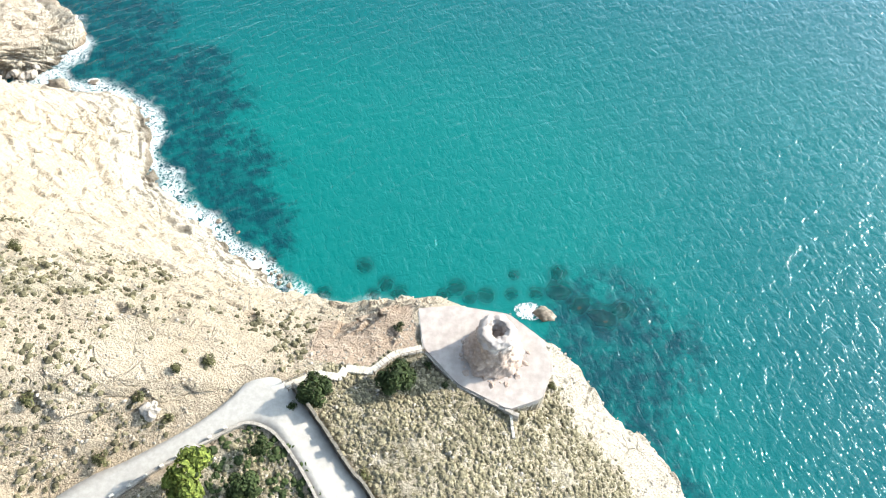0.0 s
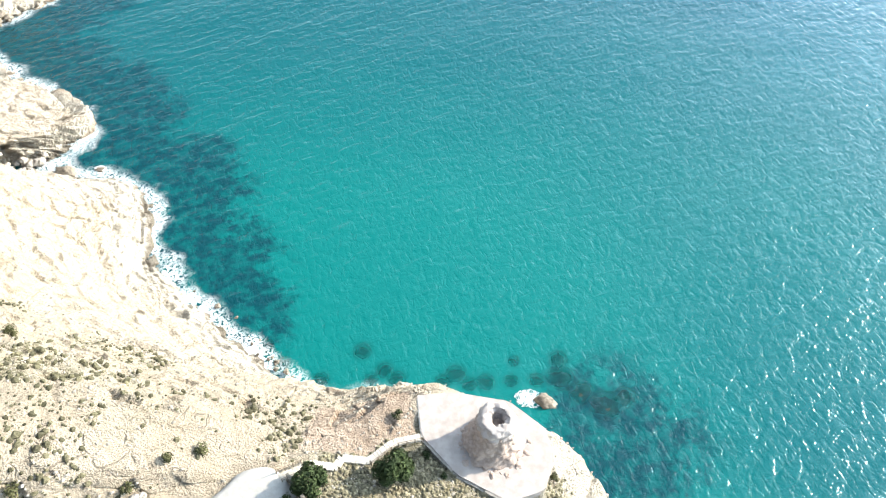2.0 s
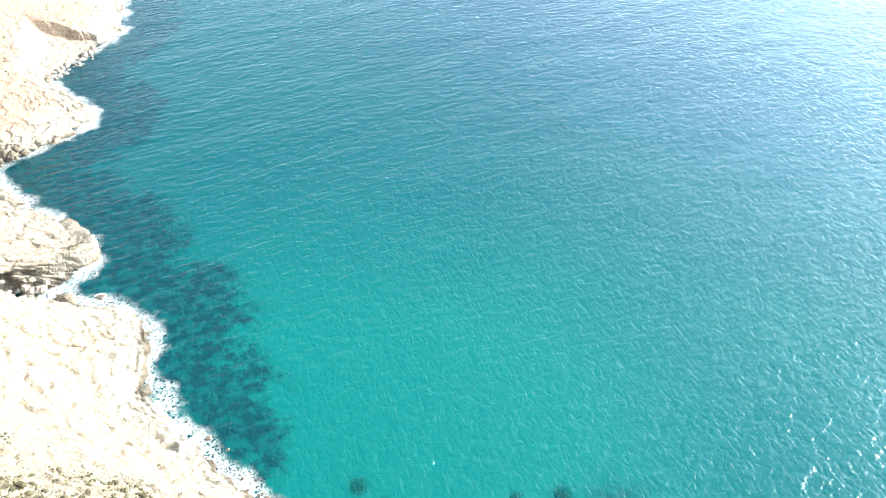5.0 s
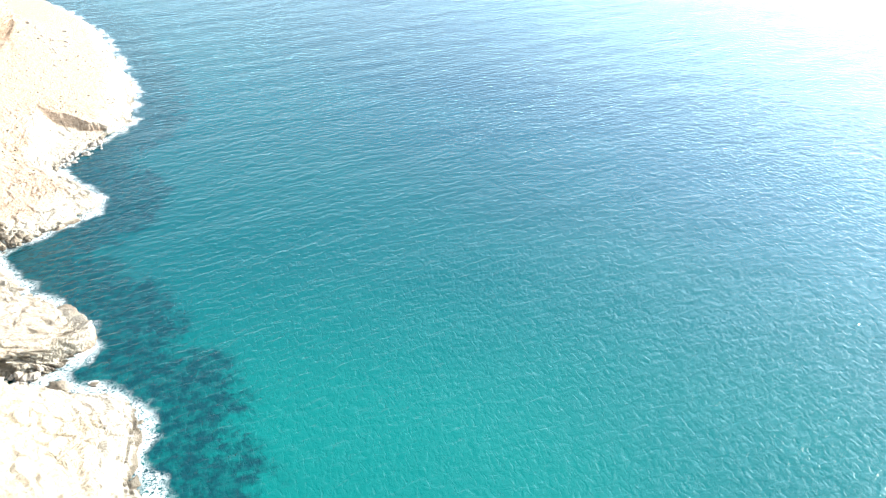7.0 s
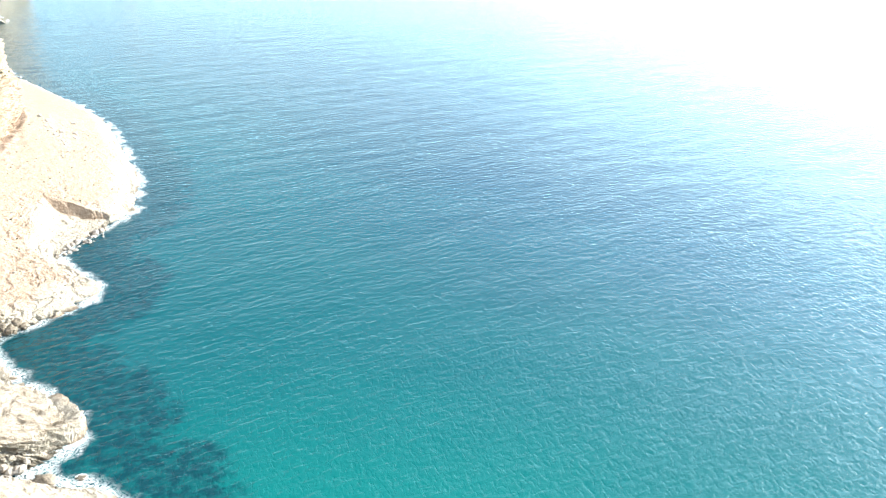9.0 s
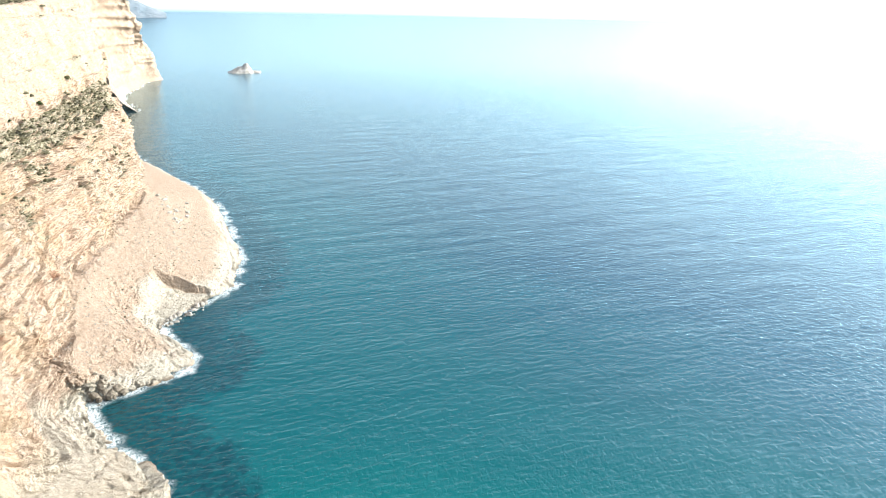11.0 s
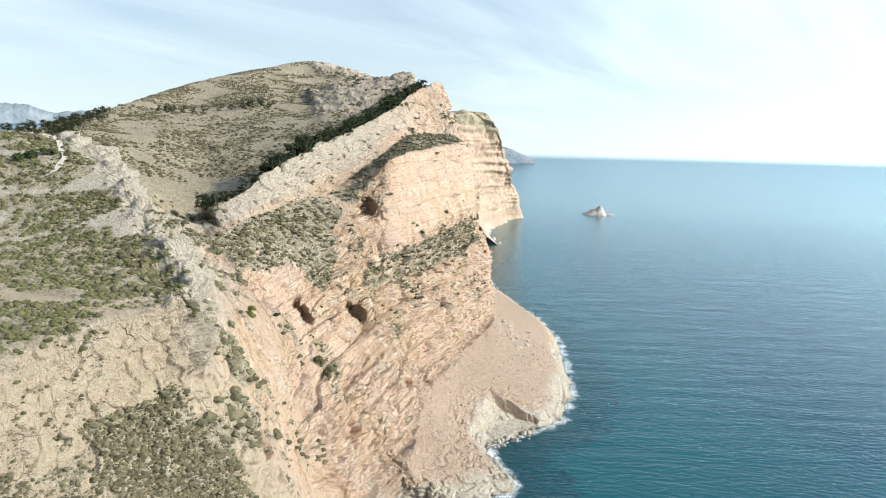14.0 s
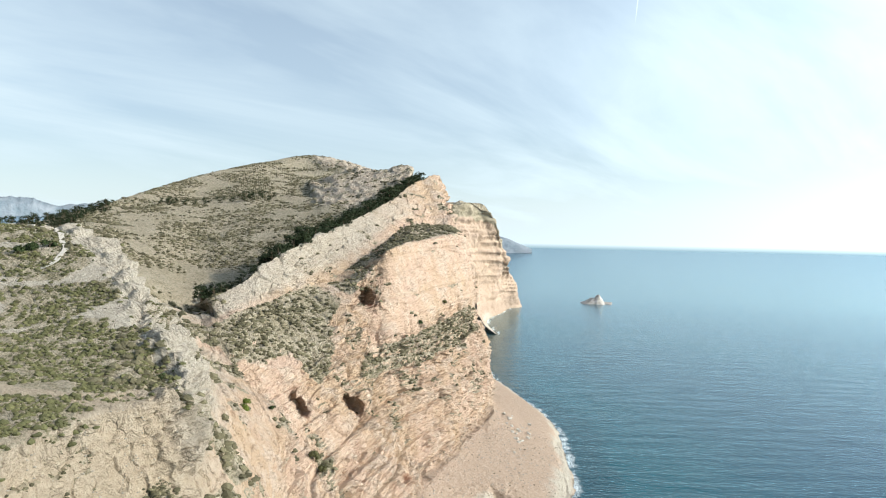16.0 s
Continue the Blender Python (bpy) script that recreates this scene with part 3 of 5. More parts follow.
def facets(a, b, seed, tilt=0.8):
    """Broken rock on a sheet with the coordinates a, b: each cell a plane of its own, tilted; also the way to the next cell's edge."""
    ia, ib = np.floor(a).astype(np.int64), np.floor(b).astype(np.int64)
    first, second, height = np.full(len(a), 9.0), np.full(len(a), 9.0), np.zeros(len(a))
    for da in (-1, 0, 1):
        for db in (-1, 0, 1):
            ca, cb = ia + da, ib + db
            ra, rb = a - ca - 0.1 - 0.8 * lattice(ca, cb, ca * 0, seed), b - cb - 0.1 - 0.8 * lattice(ca, cb, ca * 0, seed + 1)
            dd = np.hypot(ra, rb)
            lean = (lattice(ca, cb, ca * 0, seed + 2) - 0.5) * ra + (lattice(ca, cb, ca * 0, seed + 3) - 0.5) * rb
            own_h = lattice(ca, cb, ca * 0, seed + 4) - 0.5 + 2 * tilt * lean
            nearest = dd < first
            second = np.where(nearest, first, np.minimum(second, dd))
            height = np.where(nearest, own_h, height)
            first = np.where(nearest, dd, first)
    return height, second - first


climb = np.zeros(V.shape[:2])
climb[1:] = np.cumsum(np.linalg.norm(np.diff(V, axis=0), axis=2), 0)
climb = climb.ravel()
f_big, e_big = facets((run + warp2 * 3) / 12.0, (bedz + warp * 1.2) / 5.2, 201, 1.1)
f_mid, e_mid = facets((run + warp * 2) / 4.2, (bedz + warp2 * 0.8) / 2.2, 221, 1.1)
f_low, e_low = facets((run + warp * 5) / 4.5, (climb + warp2 * 5) / 4.0, 241)
broken = f_big * 3.6 - smooth(e_big, 0.10, 0.0) * 0.9 + f_mid * 1.5 - smooth(e_mid, 0.10, 0.0) * 0.5
lump = fbm(Pf / np.array([9.0, 9.0, 13.0]), 4, 23) - 0.5
ridge = np.abs(fbm(Pf / np.array([13.0, 13.0, 30.0]), 3, 31) - 0.5) * 2
small = fbm(Pf / 2.6, 3, 41) - 0.5
chip = np.abs(fbm(np.stack([bedz / 3.2, Pf[:, 0] / 6.5, Pf[:, 1] / 6.5], 1), 3, 47) - 0.5) * 2
slab = smooth(RW, 5.98, 6.15) * smooth(RW, 7.1, 6.95) * smooth(U, 2.1, 2.6) * smooth(U, 5.9, 5.4)   # the smooth pink wall
amount = land * (0.25 + 0.75 * smooth(steep, 0.1, 0.5))
push = far_part * (1 - 0.72 * slab) * (bulk * 9 + (bed - 0.5) * 9.0 - (1 - joint1) * 1.4 - (1 - joint2) * 0.4 + lump * 1.4 - (1 - smooth(ridge, 0.0, 0.2)) * 2.0 - (1 - smooth(chip, 0.0, 0.12)) * 0.9) + (1 - far_part) * (lump * 2.6 + (bed - 0.5) * 0.9)
push = push * amount * 0.8 + far_part * (1 - 0.82 * slab) * amount * (0.35 * blocky + 0.7 * broken) + (1 - far_part) * amount * (f_low * 0.9 - smooth(e_low, 0.12, 0.0) * 0.3) + small * land * (0.5 + 0.9 * smooth(steep, 0.1, 0.5) * (1 - 0.6 * slab))
screeish = smooth(RW, 1.2, 2.0) * smooth(RW, 3.05, 2.8) * smooth(U, 8.6, 7.8)
shore_rock = smooth(RW, 0.8, 1.15) * smooth(RW, 3.0, 2.2) * smooth(U, 4.5, 5.5) * smooth(U, 19, 17.5)
crag = smooth(U, 10.4, 11.0) * smooth(U, 14.8, 14.2) * smooth(RW, 7.9, 8.3) * smooth(RW, 9.25, 9.05)
push = push * (1 - 0.93 * screeish) + shore_rock * (lump * 2.2 + small * 0.7 - (1 - smooth(chip, 0.0, 0.2)) * 0.9) + crag * (lump * 9 + small * 4.5 - (1 - smooth(chip, 0.0, 0.2)) * 1.5)
Pf = Pf + Nf * push[:, None]

PLATFORM = np.array([(-3, 44), (2, 44.6), (9, 43.6), (13.5, 40), (14.5, 36), (13, 32), (8.7, 30.4), (2.4, 33.5), (-2.1, 38.3)])


def inside(xy, poly):
    r = np.zeros(len(xy), bool)
    for (x0, y0), (x1, y1) in zip(poly, np.roll(poly, -1, 0)):
        hit = (y0 > xy[:, 1]) != (y1 > xy[:, 1])
        r ^= hit & (xy[:, 0] < (x1 - x0) * (xy[:, 1] - y0) / (y1 - y0 + 1e-12) + x0)
    return r


# level the ground under the road, the steps and the tower's platform
ring = np.concatenate([ROAD_POLY, ROAD_POLY[:1]])
edge_d, _ = near_line(Pf[:, :2], np.column_stack([ring, np.zeros(len(ring))]))
in_road = inside(Pf[:, :2], ROAD_POLY)
edge_d[in_road] = 0
bank = np.where(Pf[:, 0] > -17.5, 0.9, 2.6)
k = smooth(edge_d, 0.35 + bank, 0.35) * (RW > 4.2)
Pf[:, 2] = Pf[:, 2] * (1 - k) + (road_z(Pf[:, 0], Pf[:, 1]) - 0.25) * k
d, z = near_line(Pf[:, :2], along(STAIR, 0.7))
k = smooth(d, 2.2, 0.8) * (RW > 4.2)
Pf[:, 2] = Pf[:, 2] * (1 - k) + (z - 0.3) * k


k = inside(Pf[:, :2], PLATFORM) & (Pf[:, 2] > 50)
Pf[k, 2] = 56.7 + (fbm(Pf[k] / 1.6, 3, 77) - 0.5) * 0.5
for (cx, cy, cz), rad, deep in HOLLOWS:
    d = np.linalg.norm((Pf - (cx, cy, cz)) / rad, axis=1)
    # the large caves run back under the rock, away from the sun
    way = -Nf if deep < 5 or cz < 30 else -0.55 * Nf + np.array((-0.55, 0.62, 0.05))
    Pf = Pf + way * (deep * smooth(d, 1.0, 0.6))[:, None]

# a fault across the scree: the ground before it stands lower, under a cut face with painted shade
FAULT_A, FAULT_B = np.array((-192.0, 301.0)), np.array((-169.5, 309.0))
fault_way = (FAULT_B - FAULT_A) / np.linalg.norm(FAULT_B - FAULT_A)
fault_s = (Pf[:, :2] - FAULT_A) @ fault_way
fault_d = (Pf[:, :2] - FAULT_A) @ np.array((fault_way[1], -fault_way[0])) + warp2 * 1.6
fault_on = smooth(fault_s, -1, 5) * smooth(fault_s, 27, 23) * (U < 8) * (RW > 1.0) * (RW < 3.2)
drop = 6.0 * smooth(fault_d, -0.3, 0.4) * smooth(fault_d, 32, 10) * fault_on
Pf[:, 2] -= np.minimum(drop, np.maximum(Pf[:, 2] - 1.0, 0) * 0.75)
fault_face = fault_on * smooth(fault_d, -0.8, -0.2) * smooth(fault_d, 1.2, 0.7)

V = Pf.reshape(V.shape)
N = normals(V)
Nf = N.reshape(-1, 3) * (1 if N[len(rows_u) // 3, len(cols) // 3, 0] > 0 else -1)
flatness = np.abs(Nf[:, 2])
patchy = fbm(Pf / 16.0, 4, 91)
bench = smooth(RW, 7.02, 7.15) * smooth(RW, 8.1, 7.9) * smooth(U, 1.5, 2.5) * smooth(U, 6.6, 6.0) * smooth(flatness, 0.25, 0.5) * smooth(patchy, 0.2, 0.4)
ledge = smooth(RW, 4.95, 5.1) * smooth(RW, 6.05, 5.9) * smooth(U, 2.2, 2.8) * smooth(U, 7.0, 6.2) * smooth(flatness, 0.12, 0.3)
lower_bench = smooth(RW, 7.05, 7.25) * smooth(RW, 8.2, 7.95) * smooth(U, 6.2, 6.8) * smooth(U, 10.2, 9.4) * smooth(flatness, 0.25, 0.5)
heights = smooth(RW, 9.02, np.where(U > 13.5, 9.1, np.where(U > 10.6, 9.4, 9.4))) * smooth(flatness, 0.35, 0.6)
talus = smooth(U, 14.35, 14.6) * smooth(U, 17.2, 16.8) * smooth(RW, 6.2, 6.6) * smooth(RW + (patchy - 0.5) * 0.3, 8.2, 8.08) * smooth(patchy, 0.28, 0.40)
tufts = smooth(fbm(Pf / 9.0, 3, 93), 0.60, 0.70) * smooth(flatness, 0.35, 0.55) * smooth(Pf[:, 2], 30, 45)
slope = smooth(U, 15.2, 16.2) * smooth(RW, 3.8, 4.8) * smooth(flatness, 0.4, 0.7)
stony = smooth(U, 18.6, 17.9)
veg = np.maximum.reduce([bench, ledge, lower_bench, heights, talus, tufts * 0.8, slope * (0.95 - stony * 0.93 * smooth(patchy, 0.72, 0.44))])
for (cx, cy, cz), reach in (((-133.8, 98.2, 93), 9.0), ((-117.7, 89, 83), 7.0), ((-111.6, 77.2, 83), 7.0), ((-189, 183, 60), 8.0), ((-228, 212, 89), 13.0), ((-242, 165, 102), 14.0)):
    away = np.linalg.norm(Pf - (cx, cy, cz), axis=1) / reach
    veg = np.maximum(veg, smooth(away + (patchy - 0.5) * 1.4, 1.1, 0.8) * 0.95)
tufted = smooth(-30 - (Pf[:, 1] - 30) * 0.55 - Pf[:, 0] + (patchy - 0.5) * 14, -2, 7) * smooth(U, 15.0, 15.6) * smooth(RW, 4.6, 5.2) * smooth(flatness, 0.3, 0.5)
veg = np.maximum(veg, tufted * 0.5)
rim = smooth(RW + (patchy - 0.5) * 0.9, 5.8, 5.5) * smooth(U, 18.3, 18.9)            # bare rock along the headland's edge
veg = veg * (1 - screeish) * (1 - rim)
# pale stony strips along the flat top
flat_top = smooth(U, 10.8, 11.4) * smooth(U, 17.5, 16.5) * smooth(RW, 8.9, 9.1)
strips = fbm(np.stack([(0.87 * Pf[:, 0] - 0.5 * Pf[:, 1]) / 9 + warp * 1.5, (0.5 * Pf[:, 0] + 0.87 * Pf[:, 1]) / 45, Pf[:, 2] * 0], 1), 3, 95)
veg = veg * (1 - 0.95 * flat_top * smooth(strips, 0.585, 0.66))
white = smooth(Pf[:, 2] + (patchy - 0.5) * 12, 9, 4) * smooth(RW, 0.9, 1.2)
slope_white = smooth(U, 13.2, 14.0) * smooth(U, 18.6, 17.8) * smooth(Pf[:, 2] + (patchy - 0.5) * 26, 44, 26) * 0.3
white = np.maximum(white, slope_white)
white = np.maximum(white, 0.75 * smooth(U, 9.3, 10.2) * smooth(U, 14.6, 14.1) * smooth(RW, 3.5, 3.1) * smooth(RW, 1.0, 1.3))
white = np.maximum(white, rim * smooth(U, 19.0, 19.5) * smooth(RW, 3.8, 4.6) * 0.8)
mesa_bare = np.minimum(np.linalg.norm((Pf[:, :2] - (-185, 66)) / (9, 5), axis=1), np.linalg.norm((Pf[:, :2] - (-203, 104)) / (10, 7), axis=1))
veg = veg * smooth(mesa_bare + (patchy - 0.5) * 1.2, 0.7, 1.1)
grey_bare = smooth(mesa_bare + (patchy - 0.5) * 1.2, 1.1, 0.8)
by_notch = np.linalg.norm((Pf - (-180, 291, 8)) / (17, 15, 14), axis=1)
white = np.maximum(white, smooth(by_notch, 1.0, 0.7) * 0.8)
white = np.maximum(white, grey_bare * 0.7)
white = np.maximum(white, 0.75 * smooth(U, 10.4, 11.0) * smooth(U, 14.2, 13.6) * smooth(RW, 7.8, 8.3))
white = np.maximum(white, 0.55 * smooth(RW, 8.15, 8.4) * smooth(U, 3.2, 4.2) * smooth(U, 9.5, 8.5))
brown = smooth(U, 18.1, 18.5) * smooth(U, 19.4, 19.0) * smooth(RW, 2.8, 3.6)
grey = smooth(U, 14.0, 15.5) * 0.4 * (1 - 0.75 * smooth(RW, 6.3, 6.9) * smooth(RW, 9.0, 8.7)) + smooth(RW, 7.8, 8.6) * smooth(U, 12, 9) * smooth(U, 4.2, 5.5) * 0.8
grey = grey * (1 - brown) + 0.45 * brown
grey = np.maximum(grey, smooth(U, 10.2, 10.9) * smooth(U, 14.6, 14) * smooth(RW, 7.5, 8.5))
earth = smooth(U, 13.4, 14.4) * 0.9
scree_a = np.maximum(screeish, smooth(RW, 2.1, 2.6) * smooth(RW, 3.3, 2.9) * smooth(U, 14, 12) * 0.8)
# reddish cave rock, painted darker inwards in place of shade
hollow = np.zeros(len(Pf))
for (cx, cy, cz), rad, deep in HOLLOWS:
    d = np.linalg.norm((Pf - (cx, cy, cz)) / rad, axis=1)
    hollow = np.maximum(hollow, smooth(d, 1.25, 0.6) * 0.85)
# the shade under the fault's overhang, painted as dark red-brown
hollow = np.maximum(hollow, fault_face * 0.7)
white = np.maximum(white, fault_on * smooth(fault_d, 0.8, 1.6) * smooth(fault_d, 24, 14) * 0.9) * (1 - fault_face)
wet = smooth(Pf[:, 2] + (patchy - 0.5) * 3.5, 0.9, 0.1) * smooth(RW, 0.5, 1.0) * 0.7
veg = veg * smooth(edge_d, 0.3, 1.2)
veg = veg * (1 - 0.45 * smooth(U, 15.5, 16.5) * smooth(U, 21, 20) * smooth(Pf[:, 0], -20, -27) * smooth(patchy, 0.62, 0.45))
on_platform = inside(Pf[:, :2], PLATFORM) & (Pf[:, 2] > 50)
veg[on_platform] = 0
white[on_platform] = 0.95
bare_poly = np.array([(-17, 36), (-16.5, 45), (-10, 47), (-3.5, 46), (-2.6, 38.6), (-6, 37.8), (-8.6, 35.6), (-12, 35.4)])
veg[inside(Pf[:, :2] + ((patchy - 0.5) * 3)[:, None], bare_poly) & (Pf[:, 2] > 40)] = 0
on_rubble = inside(Pf[:, :2] + ((patchy - 0.5) * 3)[:, None], bare_poly) & (Pf[:, 2] > 30)
scree_a[on_rubble], earth[on_rubble], white[on_rubble] = 0.7, 0.2, 0
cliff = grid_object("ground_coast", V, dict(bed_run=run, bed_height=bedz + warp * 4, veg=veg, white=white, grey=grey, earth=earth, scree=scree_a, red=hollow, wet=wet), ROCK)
cliff.data.polygons.foreach_set("use_smooth", np.zeros(len(cliff.data.polygons), bool))
tagged(cliff, "ochre limestone sea cliffs with scree, ledges and dry scrub", "cliff", kind="structure")
COAST_P, COAST_VEG, COAST_U, COAST_RW, COAST_N = Pf, veg, U, RW, Nf

# ---- the high hill behind the cliff ----
HILL = [
    # lower slope, shoulder, dip behind it, top: one line a station
    ((-370, 60, 134), (-430, 120, 140), (-470, 126, 141), (-500, 130, 141)),
    ((-322, 136, 131), (-414, 175, 140), (-470, 200, 143), (-516, 218, 146)),
    ((-305, 150, 127), (-431, 211, 145), (-500, 245, 151), (-557, 273, 156.5)),
    ((-321, 185, 121), (-468, 269, 149), (-570, 335, 168), (-654, 387, 185)),
    ((-324, 218, 113), (-498, 335, 156), (-610, 408, 183), (-706, 473, 208)),
    ((-338, 266, 126), (-512, 401, 172), (-630, 490, 203), (-725, 567, 232)),
    ((-342, 308, 139), (-555, 500, 193), (-650, 585, 219), (-744, 668, 255)),
    ((-345, 347, 149), (-558, 512, 200), (-620, 585, 212), (-678, 680, 243)),
    ((-355, 380, 159), (-521, 536, 209), (-570, 600, 207), (-610, 650, 227)),
    ((-372, 432, 173), (-481, 550, 214), (-520, 600, 205), (-550, 640, 204)),
    ((-396, 480, 186), (-458, 555, 213.5), (-490, 590, 203), (-510, 620, 196)),
    ((-420, 500, 182), (-455, 552, 200), (-480, 590, 194), (-500, 610, 188)),
]
lower, upper, dip, crest = np.array(HILL, float).transpose(1, 0, 2)
foot, behind = lower * (0.93, 0.93, 1) - (0, 0, 17), crest * (1.14, 1.14, 1) - (0, 0, 34)
Hs = np.stack([foot, lower, upper, dip, crest, behind], 1)
hu = np.linspace(0, len(Hs) - 1, 330)
hv = np.linspace(0, 5, 300)
hcol = catmull(Hs, hu).transpose(1, 0, 2)
HV = catmull(hcol, hv)
HN = normals(HV)
if HN[..., 2].mean() < 0:
    HN = -HN
hp = HV.reshape(-1, 3)
rise = (fbm(hp / 60, 4, 5) - 0.5) * 7 + (fbm(hp / 11, 4, 6) - 0.5) * 2.6
hrow = np.broadcast_to(hv[:, None], HV.shape[:2]).ravel()
hcolu = np.broadcast_to(hu, HV.shape[:2]).ravel()
hbed = fbm(np.stack([hp[:, 2] / 9 + hp[:, 0] / 60, hp[:, 0] / 150, hp[:, 1] / 150], 1), 3, 8)
rocky = np.clip(smooth(hcolu, 5.9, 6.7) * smooth(hrow, 1.12 + 0.25 * smooth(hcolu, 8, 6.5), 1.3 + 0.25 * smooth(hcolu, 8, 6.5)) * smooth(hrow, 2.2, 2.0) + smooth(hrow, 3.3, 3.55) * smooth(hcolu, 5.9, 6.5), 0, 1)
hp = hp + HN.reshape(-1, 3) * (rise * (0.4 + 0.6 * smooth(np.abs(hrow - 4), 0, 0.6)) + rocky * ((hbed - 0.5) * 12 + (fbm(hp / np.array([5.0, 5.0, 14.0]), 3, 12) - 0.5) * 6))[:, None]
HV = hp.reshape(HV.shape)
hveg = np.clip(1.0 - rocky * smooth(fbm(hp / np.array([9, 9, 25.0]), 3, 9), 0.3, 0.55), 0, 1)
zero = np.zeros(len(hp))
hill = grid_object("ground_hill", HV, dict(bed_run=hp[:, 0], bed_height=hp[:, 2] + 0.1 * hp[:, 0], veg=hveg, white=zero, grey=zero + 0.75, scree=zero, red=zero, wet=zero), ROCK)
tagged(hill, "long scrub-covered hill with grey rock bands near its crest", "hill", kind="structure")

# ---- the far headland ----
CAPE = [
    ((-560, 900, -4), (-600, 915, 10), (-640, 930, 50), (-670, 940, 90), (-720, 960, 130), (-860, 1000, 130)),
    ((-662, 1020, -3), (-672, 1010, 14), (-690, 1010, 50), (-715, 1000, 120), (-738, 985, 200), (-900, 1080, 175)),
    ((-706, 1098, -3), (-716, 1090, 14), (-722, 1070, 60), (-724, 1050, 130), (-729, 1015, 208), (-900, 1120, 195)),
    ((-740, 1190, -3), (-745, 1180, 12), (-742, 1160, 62), (-728, 1120, 125), (-723, 1068, 213), (-900, 1180, 205)),
    ((-778, 1275, -3), (-778, 1270, 8), (-752, 1210, 66), (-722, 1150, 122), (-714, 1098, 196), (-900, 1230, 190)),
    ((-791, 1357, -3), (-794, 1350, 6), (-775, 1290, 62), (-740, 1200, 100), (-725, 1150, 150), (-900, 1300, 160)),
    ((-900, 1420, -3), (-905, 1410, 10), (-880, 1380, 60), (-850, 1320, 95), (-830, 1290, 140), (-960, 1380, 150)),
    ((-1080, 1500, -3), (-1085, 1490, 20), (-1080, 1470, 60), (-1070, 1440, 90), (-1060, 1420, 130), (-1160, 1500, 130)),
]
Cs = np.array(CAPE, float)
cu_, cv_ = np.linspace(0, len(Cs) - 1, 300), np.linspace(0, 5, 260)
ccol = catmull(Cs, cu_).transpose(1, 0, 2)
ci = np.clip(np.floor(cv_).astype(int), 0, 4)
cf = (cv_ - ci)[:, None, None]
CV = ccol[ci] * (1 - cf) + ccol[ci + 1] * cf
CN = normals(CV)
if CN[120, 150, 0] < 0:
    CN = -CN
cp = CV.reshape(-1, 3)
crow = np.broadcast_to(cv_[:, None], CV.shape[:2]).ravel()
cbed = fbm(np.stack([(cp[:, 2] + 0.06 * cp[:, 0]) / 15, cp[:, 0] / 300, cp[:, 1] / 300], 1), 3, 15, 0.6)
on = smooth(crow, 1.0, 1.6)
cp = cp + CN.reshape(-1, 3) * (on * ((cbed - 0.5) * 15 + (fbm(cp / 40, 4, 16) - 0.5) * 26) + (fbm(cp / 14, 3, 17) - 0.5) * 5 * smooth(crow, 0.2, 1.0))[:, None]
CV = cp.reshape(CV.shape)
zero = np.zeros(len(cp))
cape = grid_object("ground_cape", CV, dict(bed_run=cp[:, 1], bed_height=cp[:, 2] * 0.35 + 0.02 * cp[:, 0], veg=smooth(crow + (fbm(cp / 30, 3, 19) - 0.5) * 0.5, 3.5, 3.72), white=smooth(cp[:, 2], 14, 7) * smooth(cp[:, 1], 1130, 1090) * 0.8, grey=zero + 0.1, scree=np.maximum(smooth(crow, 1.5, 1.1), 0.6), red=zero, wet=zero), ROCK)
tagged(cape, "banded pink limestone headland with scree at its foot", "headland", kind="structure")

# ---- far ranges on the skyline ----
def far_range(name, az0, az1, dist, tops, mat, label, seed):
    """A ragged range, seen from afar: az in degrees left of +y, tops in metres above the sea."""
    a = np.radians(np.linspace(az0, az1, 160))
    h = np.interp(np.linspace(0, 1, 160), np.linspace(0, 1, len(tops)), tops)
    e = fbm(np.stack([a * 34, a * 0, a * 0 + seed], 1), 4, seed) - 0.5
    lift = np.array([-0.02, 0.0, 0.45, 0.8, 1.0, 0.7, 0.0])
    back = np.array([-180, -150, -80, -40, 0, 120, 260.0])
    P = np.zeros((len(lift), 160, 3))
    for i, (l, b) in enumerate(zip(lift, back)):
        g = fbm(np.stack([a * 70, a * 0 + i * 0.7, a * 0], 1), 3, seed + 3) - 0.5
        d = dist + b + g * 14
        P[i, :, 0], P[i, :, 1] = -np.sin(a) * d, np.cos(a) * d
        P[i, :, 2] = 78 + l * ((h - 78) * (1 + e * 0.35)) + g * 0.08 * (h - 78) * (0 < l < 1)
    ob = grid_object(name, P, {}, mat)
    return tagged(ob, label, "mountains", kind="structure")


# their haze is only in the material colour
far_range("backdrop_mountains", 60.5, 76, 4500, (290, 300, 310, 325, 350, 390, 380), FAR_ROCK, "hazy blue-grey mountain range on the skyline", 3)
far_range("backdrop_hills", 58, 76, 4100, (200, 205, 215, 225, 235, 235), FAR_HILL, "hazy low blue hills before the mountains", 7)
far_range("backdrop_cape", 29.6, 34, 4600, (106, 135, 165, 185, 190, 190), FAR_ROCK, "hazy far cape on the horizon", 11)

